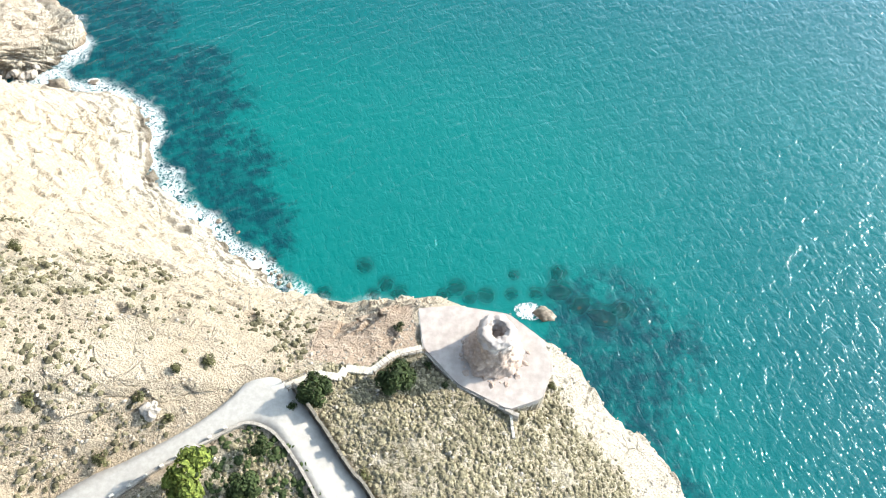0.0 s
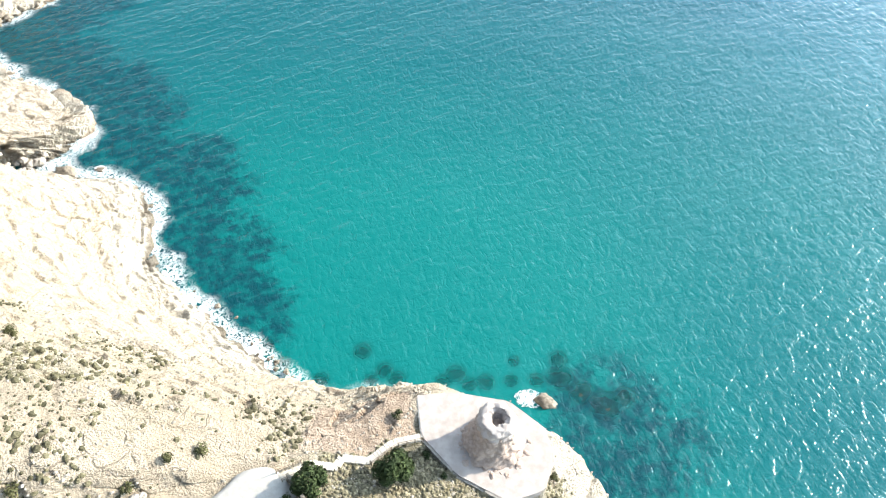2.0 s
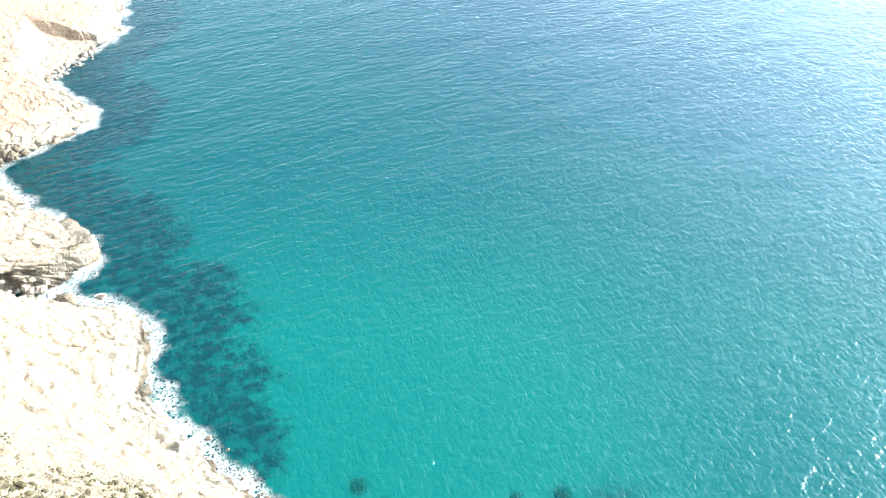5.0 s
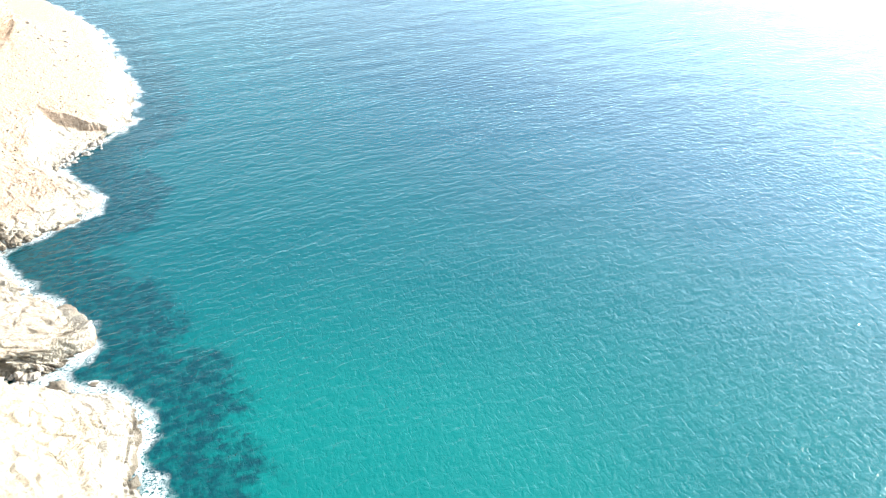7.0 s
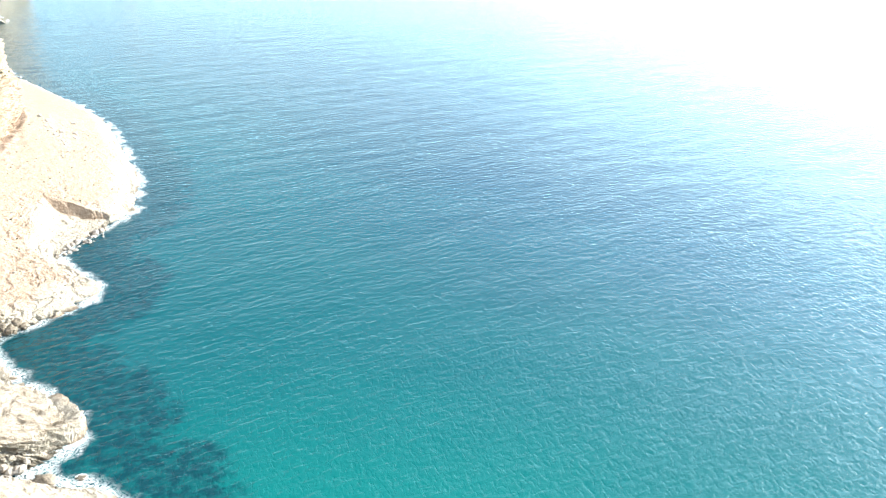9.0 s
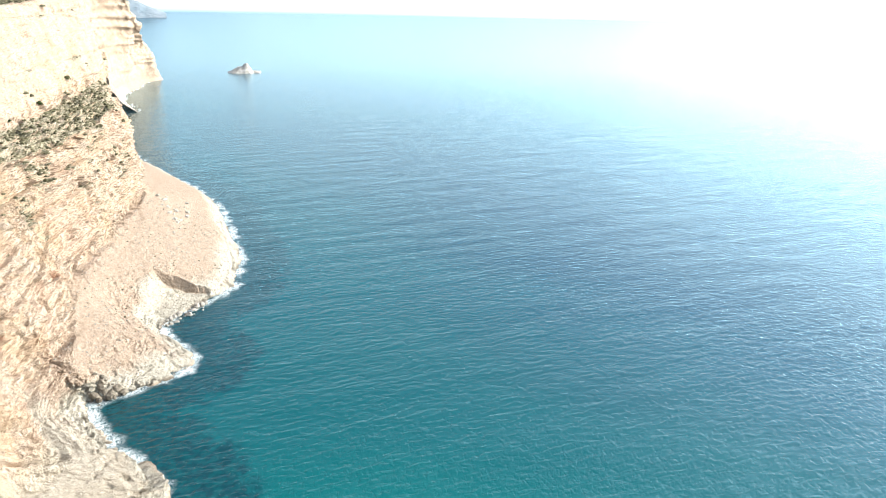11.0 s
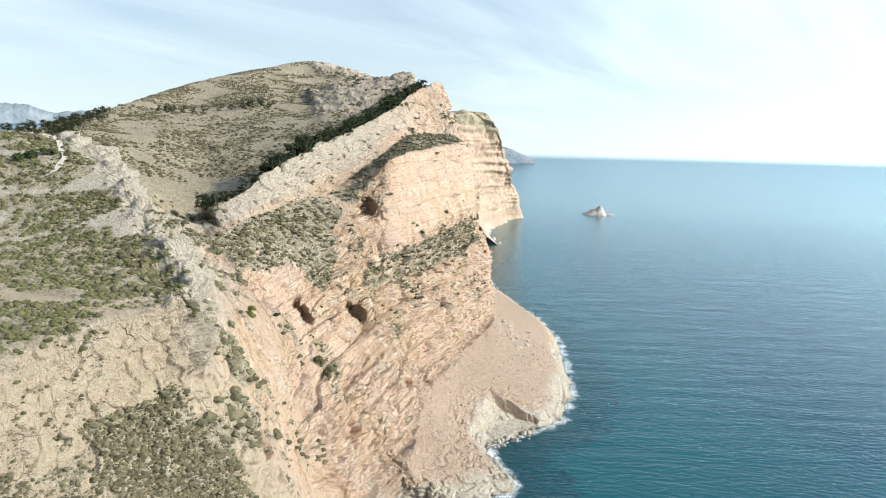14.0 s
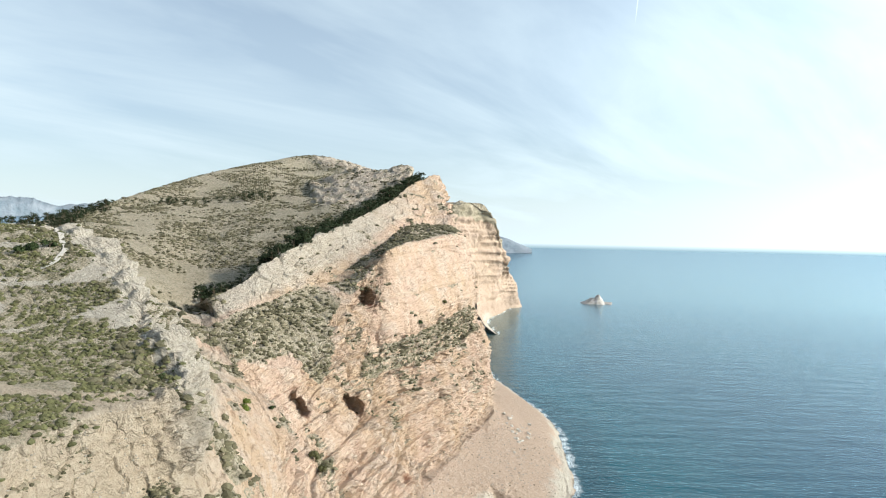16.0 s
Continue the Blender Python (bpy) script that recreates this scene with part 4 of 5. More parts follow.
# ---- sea ----
# sunken rocks: x, y, radius, turn
SUNK = [(-18.2, 85.0, 1.7, -30), (-12.8, 80.2, 1.6, 60), (-15.6, 77.6, 1.3, 40), (3.4, 79.8, 1.9, 20), (10.1, 78.1, 1.7, -10), (16.7, 83.7, 1.1, -30),
        (27.0, 84.7, 1.7, 80), (21.5, 79.2, 1.4, 0), (27.0, 79.9, 2.4, 10), (-26.8, 77.2, 1.5, 10), (-9.8, 78.1, 1.6, 0), (15.9, 78.7, 1.3, 15),
        (6.4, 77.4, 1.4, 20), (-36.0, 81.0, 1.5, 30), (-40.5, 85.5, 1.3, 30), (0.5, 78.0, 1.4, 0), (31.5, 76.5, 2.2, 30), (36.5, 73.5, 2.6, -20), (41.0, 75.5, 1.9, 40)]


def reef_at(d, x, y):
    """Where weed grows: along the left shore, and a patch off the tower's point."""
    left = smooth(d, 34, 12) * smooth(x, -30, -48)
    patch = np.exp(-(((x - 37) / 17) ** 2 + ((y - 64) / 17) ** 2)) * smooth(x, 17, 26)
    low = np.exp(-(((x - 47) / 11) ** 2 + ((y - 48) / 22) ** 2)) * smooth(d, 17, 8)
    return np.maximum.reduce([left, patch * 0.9, low * 0.8])


SHORE = np.concatenate([catmull(S[:, 1], np.linspace(0, len(S) - 1, 240)), ])
SHORE = np.concatenate([np.array([(-700, 1060, 0), (-560, 800, 0), (-450, 680, 0)]), SHORE])
CAPE_SHORE = catmull(Cs[:, 0], np.linspace(0, len(Cs) - 1, 60))
az = np.concatenate([np.radians(np.arange(-180, -72, 6.0)), np.radians(np.arange(-72, 84, 0.42)), np.radians(np.arange(84, 180.1, 6.0))])
ring = np.concatenate([[0.5], np.geomspace(20, 4900, 430)])
X, Y = -np.sin(az)[None] * ring[:, None], np.cos(az)[None] * ring[:, None]
rim = 108 * (np.clip(ring - 1900, 0, None) / 3000) ** 2     # far off it lifts to the true horizon
SV = np.stack([X, Y, np.broadcast_to(rim[:, None], X.shape)], -1)
xy = SV.reshape(-1, 3)[:, :2]
d1, _ = near_line(xy, SHORE[::2])
d2, _ = near_line(xy, CAPE_SHORE[::3])
shore = np.minimum(d1, d2)
rad = np.hypot(xy[:, 0], xy[:, 1])
cove = np.exp(-(((xy[:, 0] + 8) / 75) ** 2 + ((xy[:, 1] - 100) / 55) ** 2))
depth = np.interp(rad, (75, 115, 165, 250, 400, 900), (0.0, 0.12, 0.36, 0.70, 0.90, 1.0))
depth = np.clip(depth * (0.72 + 0.28 * smooth(d1, 20, 260)) - 0.17 * cove + 0.34 * smooth(xy[:, 0], -5, 90) * smooth(rad, 190, 90), 0, 1)
reef = reef_at(d1, xy[:, 0], xy[:, 1])
over_rocks = np.max([np.exp(-(np.hypot(xy[:, 0] - x, xy[:, 1] - y) / (r * 1.3)) ** 4) for x, y, r, a in SUNK], 0)
sea = grid_object("water_sea", SV, dict(depth=depth, distance=smooth(rad, 400, 2200), shore=shore, reef=reef, near=over_rocks), SEA)
tagged(sea, "clear turquoise sea, deep blue further out, rippled by wind", "sea", kind="structure")


# ---- sea bed in the cove ----
gx, gy = np.meshgrid(np.linspace(-170, 110, 180), np.linspace(20, 250, 150))
bp = np.stack([gx, gy, gx * 0], -1).reshape(-1, 3)
bd, _ = near_line(bp[:, :2], SHORE[::2])
bp[:, 2] = -2.2 - 0.06 * bd + (fbm(bp / 14, 3, 61) - 0.5) * 1.2
bed_reef = reef_at(bd, bp[:, 0], bp[:, 1])
bed_ob = grid_object("ground_sea_bed", bp.reshape(gx.shape + (3,)), dict(reef=bed_reef), SAND)
tagged(bed_ob, "pale sandy sea bed under clear shallow water", "sea bed", kind="structure")
# ---- helpers for things ----
def thing(name, label, category, at=(0, 0, 0), group="", kind="", turn=0.0):
    e = new(name)
    e.matrix_world = pose(*at, 0, 0, turn)
    return tagged(e, label, category, group, kind)


def part(name, bm, mat, parent, label="", flat=True):
    m = bpy.data.meshes.new(name)
    bm.to_mesh(m)
    bm.free()
    if not flat:
        m.polygons.foreach_set("use_smooth", np.ones(len(m.polygons), bool))
    m.materials.append(mat)
    ob = new(name, m)
    ob.parent = parent
    return tagged(ob, label)


def solo(name, bm, mat, label, category, at=(0, 0, 0), group="", kind="", flat=True, turn=0.0):
    ob = part(name, bm, mat, None, "", flat)
    ob.matrix_world = pose(*at, 0, 0, turn)
    return tagged(ob, label, category, group, kind)


def ground_z(x, y, reach=1.2):
    """Height of the ground at a place in plan."""
    d = np.hypot(COAST_P[:, 0] - x, COAST_P[:, 1] - y)
    k = (d < reach) & (COAST_RW > 1.05)
    if not k.any():
        return float(COAST_P[d.argmin(), 2])
    w = 1 / (d[k] + 0.05) ** 2
    return float((COAST_P[k, 2] * w).sum() / w.sum())


def rough_block(sx, sy, sz, seed, cuts=2, amount=0.12):
    """A block with worn, uneven faces; its base at z = 0."""
    bm = bmesh.new()
    bmesh.ops.create_cube(bm, size=1.0)
    if cuts:
        bmesh.ops.subdivide_edges(bm, edges=bm.edges[:], cuts=cuts, use_grid_fill=True)
    for v in bm.verts:
        q = noise.noise_vector(v.co * 1.9 + Vector((seed * 3.1, seed * 1.7, seed)))
        r = v.co.length
        v.co *= 1 - 0.16 * max(0, r - 0.55)
        v.co += q * amount
        v.co = Vector((v.co.x * sx, v.co.y * sy, (v.co.z + 0.5) * sz))
    return bm


def boulder(r, seed, squash=0.7, sub=2):
    bm = bmesh.new()
    bmesh.ops.create_icosphere(bm, subdivisions=sub, radius=1.0)
    for v in bm.verts:
        p = v.co.copy()
        q = noise.fractal(p * 1.3 + Vector((seed * 5.3, seed, 2.1)), 0.9, 2.1, 4)
        c = noise.cell(p * 1.6 + Vector((seed, 0, 0)))
        v.co = p * r * (1 + 0.32 * q + 0.16 * (c - 0.5))
        v.co.z *= squash
    return bm


def wall_run(P, width, height, mat, name, label, category, seed=0, ragged=0.0, step=0.8, kind="structure"):
    """A low wall along the polyline P (x, y, z of its foot), made of separate stones in courses."""
    P = along(np.array(P, float), step)
    base = thing(name, label, category, kind=kind)
    rnd = random.Random(seed)
    variants = []
    for i in range(5):
        bm = rough_block(1, 1, 1, seed + i, 1, 0.06)
        m = bpy.data.meshes.new("stone")
        bm.to_mesh(m)
        bm.free()
        m.materials.append(mat)
        variants.append(m)
    for a, b in zip(P[:-1], P[1:]):
        run = Vector(b - a)
        ang = math.atan2(run.y, run.x)
        h = height * (1 + ragged * (rnd.random() - 0.5) * 2)
        courses = max(1, round(h / 0.55))
        for c in range(courses):
            o = new("stone", variants[rnd.randrange(5)])
            o.parent = base
            mid = (Vector(a) + Vector(b)) / 2
            o.matrix_world = (Matrix.Translation((mid.x, mid.y, mid.z + c * h / courses - 0.12)) @ Matrix.Rotation(ang + rnd.uniform(-0.05, 0.05), 4, "Z")
                              @ Matrix.Diagonal((run.length * 1.04, width * rnd.uniform(0.9, 1.1), h / courses * 1.1 + 0.05, 1)))
    return base


# ---- road ----
bm = bmesh.new()
m_out, m_in = smooth_line(np.array(ROAD_OUTER, float), 0.8), smooth_line(np.array(ROAD_INNER, float), 0.8)[::-1]
k = 150
u_out, u_in = np.linspace(0, len(m_out) - 1, k), np.linspace(0, len(m_in) - 1, k)
lanes = []
for f in (0, 0.25, 0.5, 0.75, 1):
    A = np.stack([np.interp(u_out, np.arange(len(m_out)), m_out[:, i]) for i in (0, 1)], 1)
    B = np.stack([np.interp(u_in, np.arange(len(m_in)), m_in[:, i]) for i in (0, 1)], 1)
    lanes.append(A * (1 - f) + B * f)
grid = [[bm.verts.new((x, y, float(road_z(x, y)) + 0.05 * math.sin(3.14 * j / 4))) for x, y in lane] for j, lane in enumerate(lanes)]
for j in range(4):
    for i in range(k - 1):
        bm.faces.new((grid[j][i], grid[j + 1][i], grid[j + 1][i + 1], grid[j][i + 1]))
rim_edges = [e for e in bm.edges if e.is_boundary]
ex = bmesh.ops.extrude_edge_only(bm, edges=rim_edges)
for v in ex["geom"]:
    if isinstance(v, bmesh.types.BMVert):
        v.co.z -= 0.5
bmesh.ops.recalc_face_normals(bm, faces=bm.faces)
solo("road", bm, CONCRETE, "pale concrete road bending round a planted hollow", "road", kind="structure", flat=False)

# kerb round the inside of the bend
inner = smooth_line(np.array(ROAD_INNER, float), 0.5)
kerb = [(x, y, float(road_z(x, y)) - 0.1) for x, y in inner]
wall_run(kerb[::1], 0.34, 0.42, STONE, "kerb", "low grey stone kerb wall along the bend", "kerb", 3, 0.1, 0.9)
# added wall above the lower road, in place of the bank's dark edge
outer_right = smooth_line(np.array(ROAD_OUTER[8:13], float), 0.5)
wall_run([(x + 0.3, y + 0.25, float(road_z(x, y)) - 0.1) for x, y in outer_right], 0.36, 1.35, DARK_STONE, "bank_wall", "ragged stone wall standing in for the dark bank beside the road", "wall", 5, 0.35, 0.8)
# square stone bollards along the outer lane
for i in range(10):
    x, y = -24.4 - 1.55 * i, 25.85 - 1.14 * i
    b = solo("bollard", rough_block(0.42, 0.34, 0.62, 40 + i, 2, 0.04), PALE_STONE, "squat pale stone bollard beside the road", "bollard", (x, y, float(road_z(x, y)) + 0.02), group="bollards along the road", turn=36)

# ---- stepped path from the road to the tower ----
path = thing("stepped_path", "narrow stepped path of pale stone slabs", "path", kind="structure")
treads = along(STAIR, 0.42)
tread_mesh = []
for i in range(4):
    bm = rough_block(1, 1, 1, 70 + i, 1, 0.03)
    m = bpy.data.meshes.new("step")
    bm.to_mesh(m)
    bm.free()
    m.materials.append(PALE_STONE)
    tread_mesh.append(m)
for i, (a, b) in enumerate(zip(treads[:-1], treads[1:])):
    run = Vector(b - a)
    mid = (Vector(a) + Vector(b)) / 2
    o = new("step", tread_mesh[i % 4])
    o.parent = path
    o.matrix_world = (Matrix.Translation((mid.x, mid.y, round(mid.z / 0.15) * 0.15 - 0.28)) @ Matrix.Rotation(math.atan2(run.y, run.x), 4, "Z")
                      @ Matrix.Diagonal((0.40, 1.0, 0.34, 1)))
# timber rail along the upper and lower flights
def rail(P, seed):
    t = thing("handrail", "weathered timber handrail beside the steps", "railing")
    P = along(np.array(P, float), 1.1)
    for a in P:
        bm = bmesh.new()
        bmesh.ops.create_cone(bm, segments=8, radius1=0.06, radius2=0.05, depth=1.05, cap_ends=True)
        bmesh.ops.translate(bm, verts=bm.verts, vec=(a[0], a[1], a[2] + 0.42))
        part("post", bm, WOOD, t)
    for h in (0.5, 0.9):
        for a, b in zip(P[:-1], P[1:]):
            run = Vector(b - a)
            bm = bmesh.new()
            bmesh.ops.create_cone(bm, segments=8, radius1=0.04, radius2=0.04, depth=run.length + 0.06, cap_ends=True)
            bmesh.ops.transform(bm, verts=bm.verts, matrix=Matrix.Translation((Vector(a) + Vector(b)) / 2 + Vector((0, 0, h))) @ run.to_track_quat("Z", "Y").to_matrix().to_4x4())
            part("rail", bm, WOOD, t)
    return t


side_by = lambda P, off: [(x + off[0], y + off[1], z) for x, y, z in P]
rail(side_by(STAIR[:3], (0.45, -0.5)), 1)
rail(side_by(STAIR[:3], (-0.4, 0.5)), 2)
rail(side_by(STAIR[5:], (0.4, -0.5)), 3)

# ---- watchtower ----
TOWER = Vector((6.9, 38.0, 56.6))
tower = thing("watchtower", "ruined round watchtower of pale rubble with an open hollow top", "tower", TOWER)


def round_wall(profile, seed, worn, turns=72):
    """A turned wall from (radius, height) rings, worn by noise."""
    bm = bmesh.new()
    rings = []
    for r, z in profile:
        ring = []
        for i in range(turns):
            a = 2 * math.pi * i / turns
            p = Vector((math.cos(a), math.sin(a), 0))
            q = noise.fractal(Vector((p.x * r * 0.8, p.y * r * 0.8, z * 1.5 + seed)), 0.7, 2.1, 5)
            course = 0.05 * math.sin(z * 11 + 1.5 * math.sin(a * 3))
            ring.append(bm.verts.new((p.x * (r + worn * q + course), p.y * (r + worn * q + course), z + worn * 0.5 * noise.noise(p * 2 + Vector((seed, 0, z))))))
        rings.append(ring)
    for a, b in zip(rings[:-1], rings[1:]):
        for i in range(turns):
            j = (i + 1) % turns
            bm.faces.new((a[i], a[j], b[j], b[i]))
    bm.faces.new(rings[-1])
    return bm


def rings_of(keys, step):
    """Profile points (radius, height) filled in at even steps."""
    return [tuple(q) for q in along(np.array(keys, float), step)]


part("shaft", round_wall(rings_of([(4.6, -0.8), (4.1, 0), (3.5, 0.9), (3.0, 2.0), (2.7, 3.1), (2.45, 4.2), (2.2, 5.3)], 0.16), 2, 0.5, 110), TOWER_STONE, tower, "worn pink rubble shaft", flat=False)
part("crown", round_wall(rings_of([(2.2, 5.1), (2.35, 5.8), (2.2, 6.6), (1.85, 7.1), (1.35, 7.1), (0.95, 6.6), (0.85, 5.4), (0.8, 4.4)], 0.14), 7, 0.42, 90), PLASTER, tower, "pale broken crown round the hollow top", flat=False)
for i in range(26):
    a = radians(150 + 9.0 * i + 4 * math.sin(i * 7))
    r = 3.6 + 1.1 * ((i * 0.37) % 1)
    bm = boulder(0.35 + 0.3 * ((i * 0.61) % 1), 100 + i, 0.75, 2)
    bmesh.ops.translate(bm, verts=bm.verts, vec=(math.cos(a) * r, math.sin(a) * r, 0.15))
    part("fallen_stone", bm, TOWER_STONE, tower)

# paved terrace round the tower
bm = bmesh.new()
rim_points = along(np.concatenate([PLATFORM, PLATFORM[:1]]), 0.9)[:-1]
top_ring = [bm.verts.new((x, y, 57.0 + 0.05 * noise.noise(Vector((x, y, 0))))) for x, y in rim_points]
low_ring = [bm.verts.new((x, y, 55.6)) for x, y in rim_points]
bm.faces.new(top_ring)
for i in range(len(top_ring)):
    j = (i + 1) % len(top_ring)
    bm.faces.new((top_ring[j], top_ring[i], low_ring[i], low_ring[j]))
bmesh.ops.recalc_face_normals(bm, faces=bm.faces)
solo("terrace", bm, PLASTER, "pale worn plaster terrace round the watchtower", "terrace", kind="structure")

# walls round the tower's platform
wall_run([(-2.1, 38.2, 56.4), (-3.0, 44.0, 56.4)], 0.3, 0.55, PALE_STONE, "parapet", "low pale parapet wall of the tower's platform", "wall", 9, 0.1, 0.8)
wall_run([(-2.0, 38.0, 55.0), (2.5, 33.4, 55.0), (8.7, 30.3, 55.0), (10.0, 29.9, 54.6)], 0.5, 1.85, STONE, "retaining_wall", "grey rubble retaining wall under the tower's platform", "wall", 11, 0.08, 0.9)
wall_run([(9.0, 30.2, 55.6), (9.4, 27.4, 54.6)], 0.35, 0.8, PALE_STONE, "buttress_wall", "short pale wall running down from the platform", "wall", 13, 0.1, 0.8)

# grey rock standing above the road
solo("rock", boulder(1.15, 31, 1.1, 3), STONE, "grey upright rock above the road", "rock", (-32.6, 27.0, ground_z(-32.6, 27.0)), flat=True)

# ---- islet ----
ISLET = 2.0
def islet_mesh():
    bm = bmesh.new()
    bmesh.ops.create_grid(bm, x_segments=70, y_segments=50, size=1.0)
    for v in bm.verts:
        x, y = v.co.x * 38 * ISLET, v.co.y * 22 * ISLET
        # a slab that rises towards one end and breaks off steeply, with a low shelf beyond
        rise = max(0.0, min((x + 40) / 46, (20 - x) / 13)) ** 0.8 * 21
        shelf = 5.5 if -6 < x < 36 else 0.0
        h = max(rise * max(0, 1 - (abs(y) / 30) ** 3), shelf * max(0, 1 - (abs(y) / 20) ** 3))
        q = noise.fractal(Vector((x * 0.09, y * 0.09, 3)), 0.9, 2.1, 5)
        v.co = Vector((x, y, -2.5 + h * (1 + 0.22 * q) + 1.6 * q))
    return bm


solo("islet", islet_mesh(), ISLET_ROCK, "small bare limestone islet far out in the sea", "islet", (-706, 1556, 0), flat=False, turn=24)

# ---- on the flat top: a footpath and a low wall ----
def ribbon(P, wide, lift):
    P = smooth_line(np.array(P, float), 1.2)
    bm = bmesh.new()
    last = None
    for i, (x, y) in enumerate(P):
        t = Vector((*(P[min(i + 1, len(P) - 1)] - P[max(i - 1, 0)]), 0)).normalized()
        side = Vector((-t.y, t.x, 0)) * wide / 2 * (1 + 0.25 * noise.noise(Vector((x * 0.4, y * 0.4, 0))))
        z = ground_z(x, y, 2.0) + lift
        row = [bm.verts.new(Vector((x, y, z)) + side * k) for k in (-1, 0, 1)]
        if last:
            for j in (0, 1):
                bm.faces.new((last[j], last[j + 1], row[j + 1], row[j]))
        last = row
    return bm


solo("footpath", ribbon([(-227, 103), (-215, 98.5), (-205, 94.5), (-199.5, 92.8), (-196.5, 89.8), (-194, 86.5), (-193.3, 82.5)], 1.5, 0.4), PALE_STONE, "pale trodden footpath over the flat top", "path", kind="structure", flat=False)
wall_run([(x, y, ground_z(x, y, 3.0) - 0.2) for x, y in ((-246, 95), (-238, 101), (-231, 107), (-224, 112))], 0.6, 1.1, PALE_STONE, "field_wall", "low pale dry-stone wall on the flat top", "wall", 21, 0.3, 1.4)
# ---- rocks in and under the water ----
def sea_rock(x, y, r, z, seed, mat, label, squash=0.7, group="", name="sea_rock", stretch=1.5, turn=0):
    ob = solo(name, boulder(r, seed, squash, 3), mat, label, "rock", (x, y, z), group=group, flat=False, turn=turn)
    ob.scale = (stretch, 1, 1)
    return ob


sea_rock(23.2, 73.6, 1.7, 0.1, 1, WET_ROCK, "brown sea rock washed by white foam", 0.6, turn=-20)
sea_rock(-107, 139.5, 2.4, 0.3, 2, WET_ROCK, "grey rock ringed with surf in the inlet", 0.7, stretch=1.3)
sea_rock(-98, 141.5, 1.2, -0.1, 3, WET_ROCK, "small wave-washed rock in the inlet", 0.5)
for i, (x, y, r, a) in enumerate(SUNK):
    sea_rock(x, y, r * 0.85, -0.85, 10 + i, REEF, "dark weedy rock under the clear water", 0.45, "sunken rocks in the cove", "sunken_rock", 1.5, a)


def foam_patch(x, y, r, seed):
    """Broken surf lying on the water round a rock: ragged flecks, dense in the middle and lacy outside."""
    bm = bmesh.new()
    rnd = random.Random(seed)
    for i in range(420):
        a, d = rnd.uniform(0, 6.28), r * rnd.random() ** 0.7
        s = rnd.uniform(0.05, 0.22) * (1.6 - d / r)
        c = Vector((math.cos(a) * d * 1.2, math.sin(a) * d * 0.8, 0.04 + 0.12 * rnd.random()))
        vs = [bm.verts.new(c + Vector((math.cos(k * 1.05) * s * rnd.uniform(0.5, 1.6), math.sin(k * 1.05) * s * rnd.uniform(0.5, 1.5), rnd.uniform(0, 0.1)))) for k in range(6)]
        bm.faces.new(vs)
    return solo("surf", bm, FOAM, "broken white surf round a rock", "surf", (x, y, 0), kind="stuff")


foam_patch(19.8, 74.3, 2.9, 1)
foam_patch(-106, 139.8, 3.4, 2)
foam_patch(-98, 141.6, 1.5, 3)


def boulder_field(x0, y0, x1, y1, wide, count, rmin, rmax, seed, mat, label):
    """Loose boulders along a stretch of shore, each a thing of its own."""
    rnd = random.Random(seed)
    shapes = []
    for i in range(6):
        bm = boulder(1.0, seed + i, 0.75, 2)
        m = bpy.data.meshes.new("boulder")
        bm.to_mesh(m)
        bm.free()
        m.materials.append(mat)
        shapes.append(m)
    for i in range(count):
        f = rnd.random()
        x, y = x0 + (x1 - x0) * f + rnd.uniform(-wide, wide), y0 + (y1 - y0) * f + rnd.uniform(-wide, wide)
        r = rmin + (rmax - rmin) * rnd.random() ** 2
        z = max(ground_z(x, y, 2.5), -0.3)
        o = new("boulder", shapes[i % 6])
        o.matrix_world = Matrix.LocRotScale((x, y, z + r * 0.25), Euler((rnd.uniform(-0.5, 0.5), rnd.uniform(-0.5, 0.5), rnd.uniform(0, 6.28))), (r * rnd.uniform(0.8, 1.4), r, r))
        tagged(o, label, "boulder", "boulders on the shore")


boulder_field(-116, 142, -124, 138, 3.0, 34, 0.5, 1.6, 300, STONE, "pale fallen boulder in the rocky inlet")
boulder_field(-163, 207, -156, 212, 4.0, 30, 0.6, 2.2, 320, WET_ROCK, "brown fallen boulder at the cliff foot")
boulder_field(-171, 274, -164, 300, 3.0, 34, 0.6, 2.0, 340, STONE, "grey fallen boulder on the shore")
boulder_field(-62, 101, -30, 76, 1.6, 18, 0.3, 0.9, 360, WET_ROCK, "grey boulder at the water's edge")
boulder_field(-200, 350, -250, 420, 9.0, 24, 0.5, 1.8, 380, PALE_STONE, "pale boulder lying on the scree")
# ---- plants ----
def clump_shape(seed, sub):
    bm = bmesh.new()
    bmesh.ops.create_icosphere(bm, subdivisions=sub, radius=1.0)
    v = np.array([x.co[:] for x in bm.verts])
    f = np.array([[x.index for x in t.verts] for t in bm.faces])
    bm.free()
    r = np.random.RandomState(seed)
    v = v * (0.72 + 0.62 * r.rand(len(v), 1))
    v[:, 2] = np.maximum(v[:, 2] * 0.8, -0.25)
    return v, f


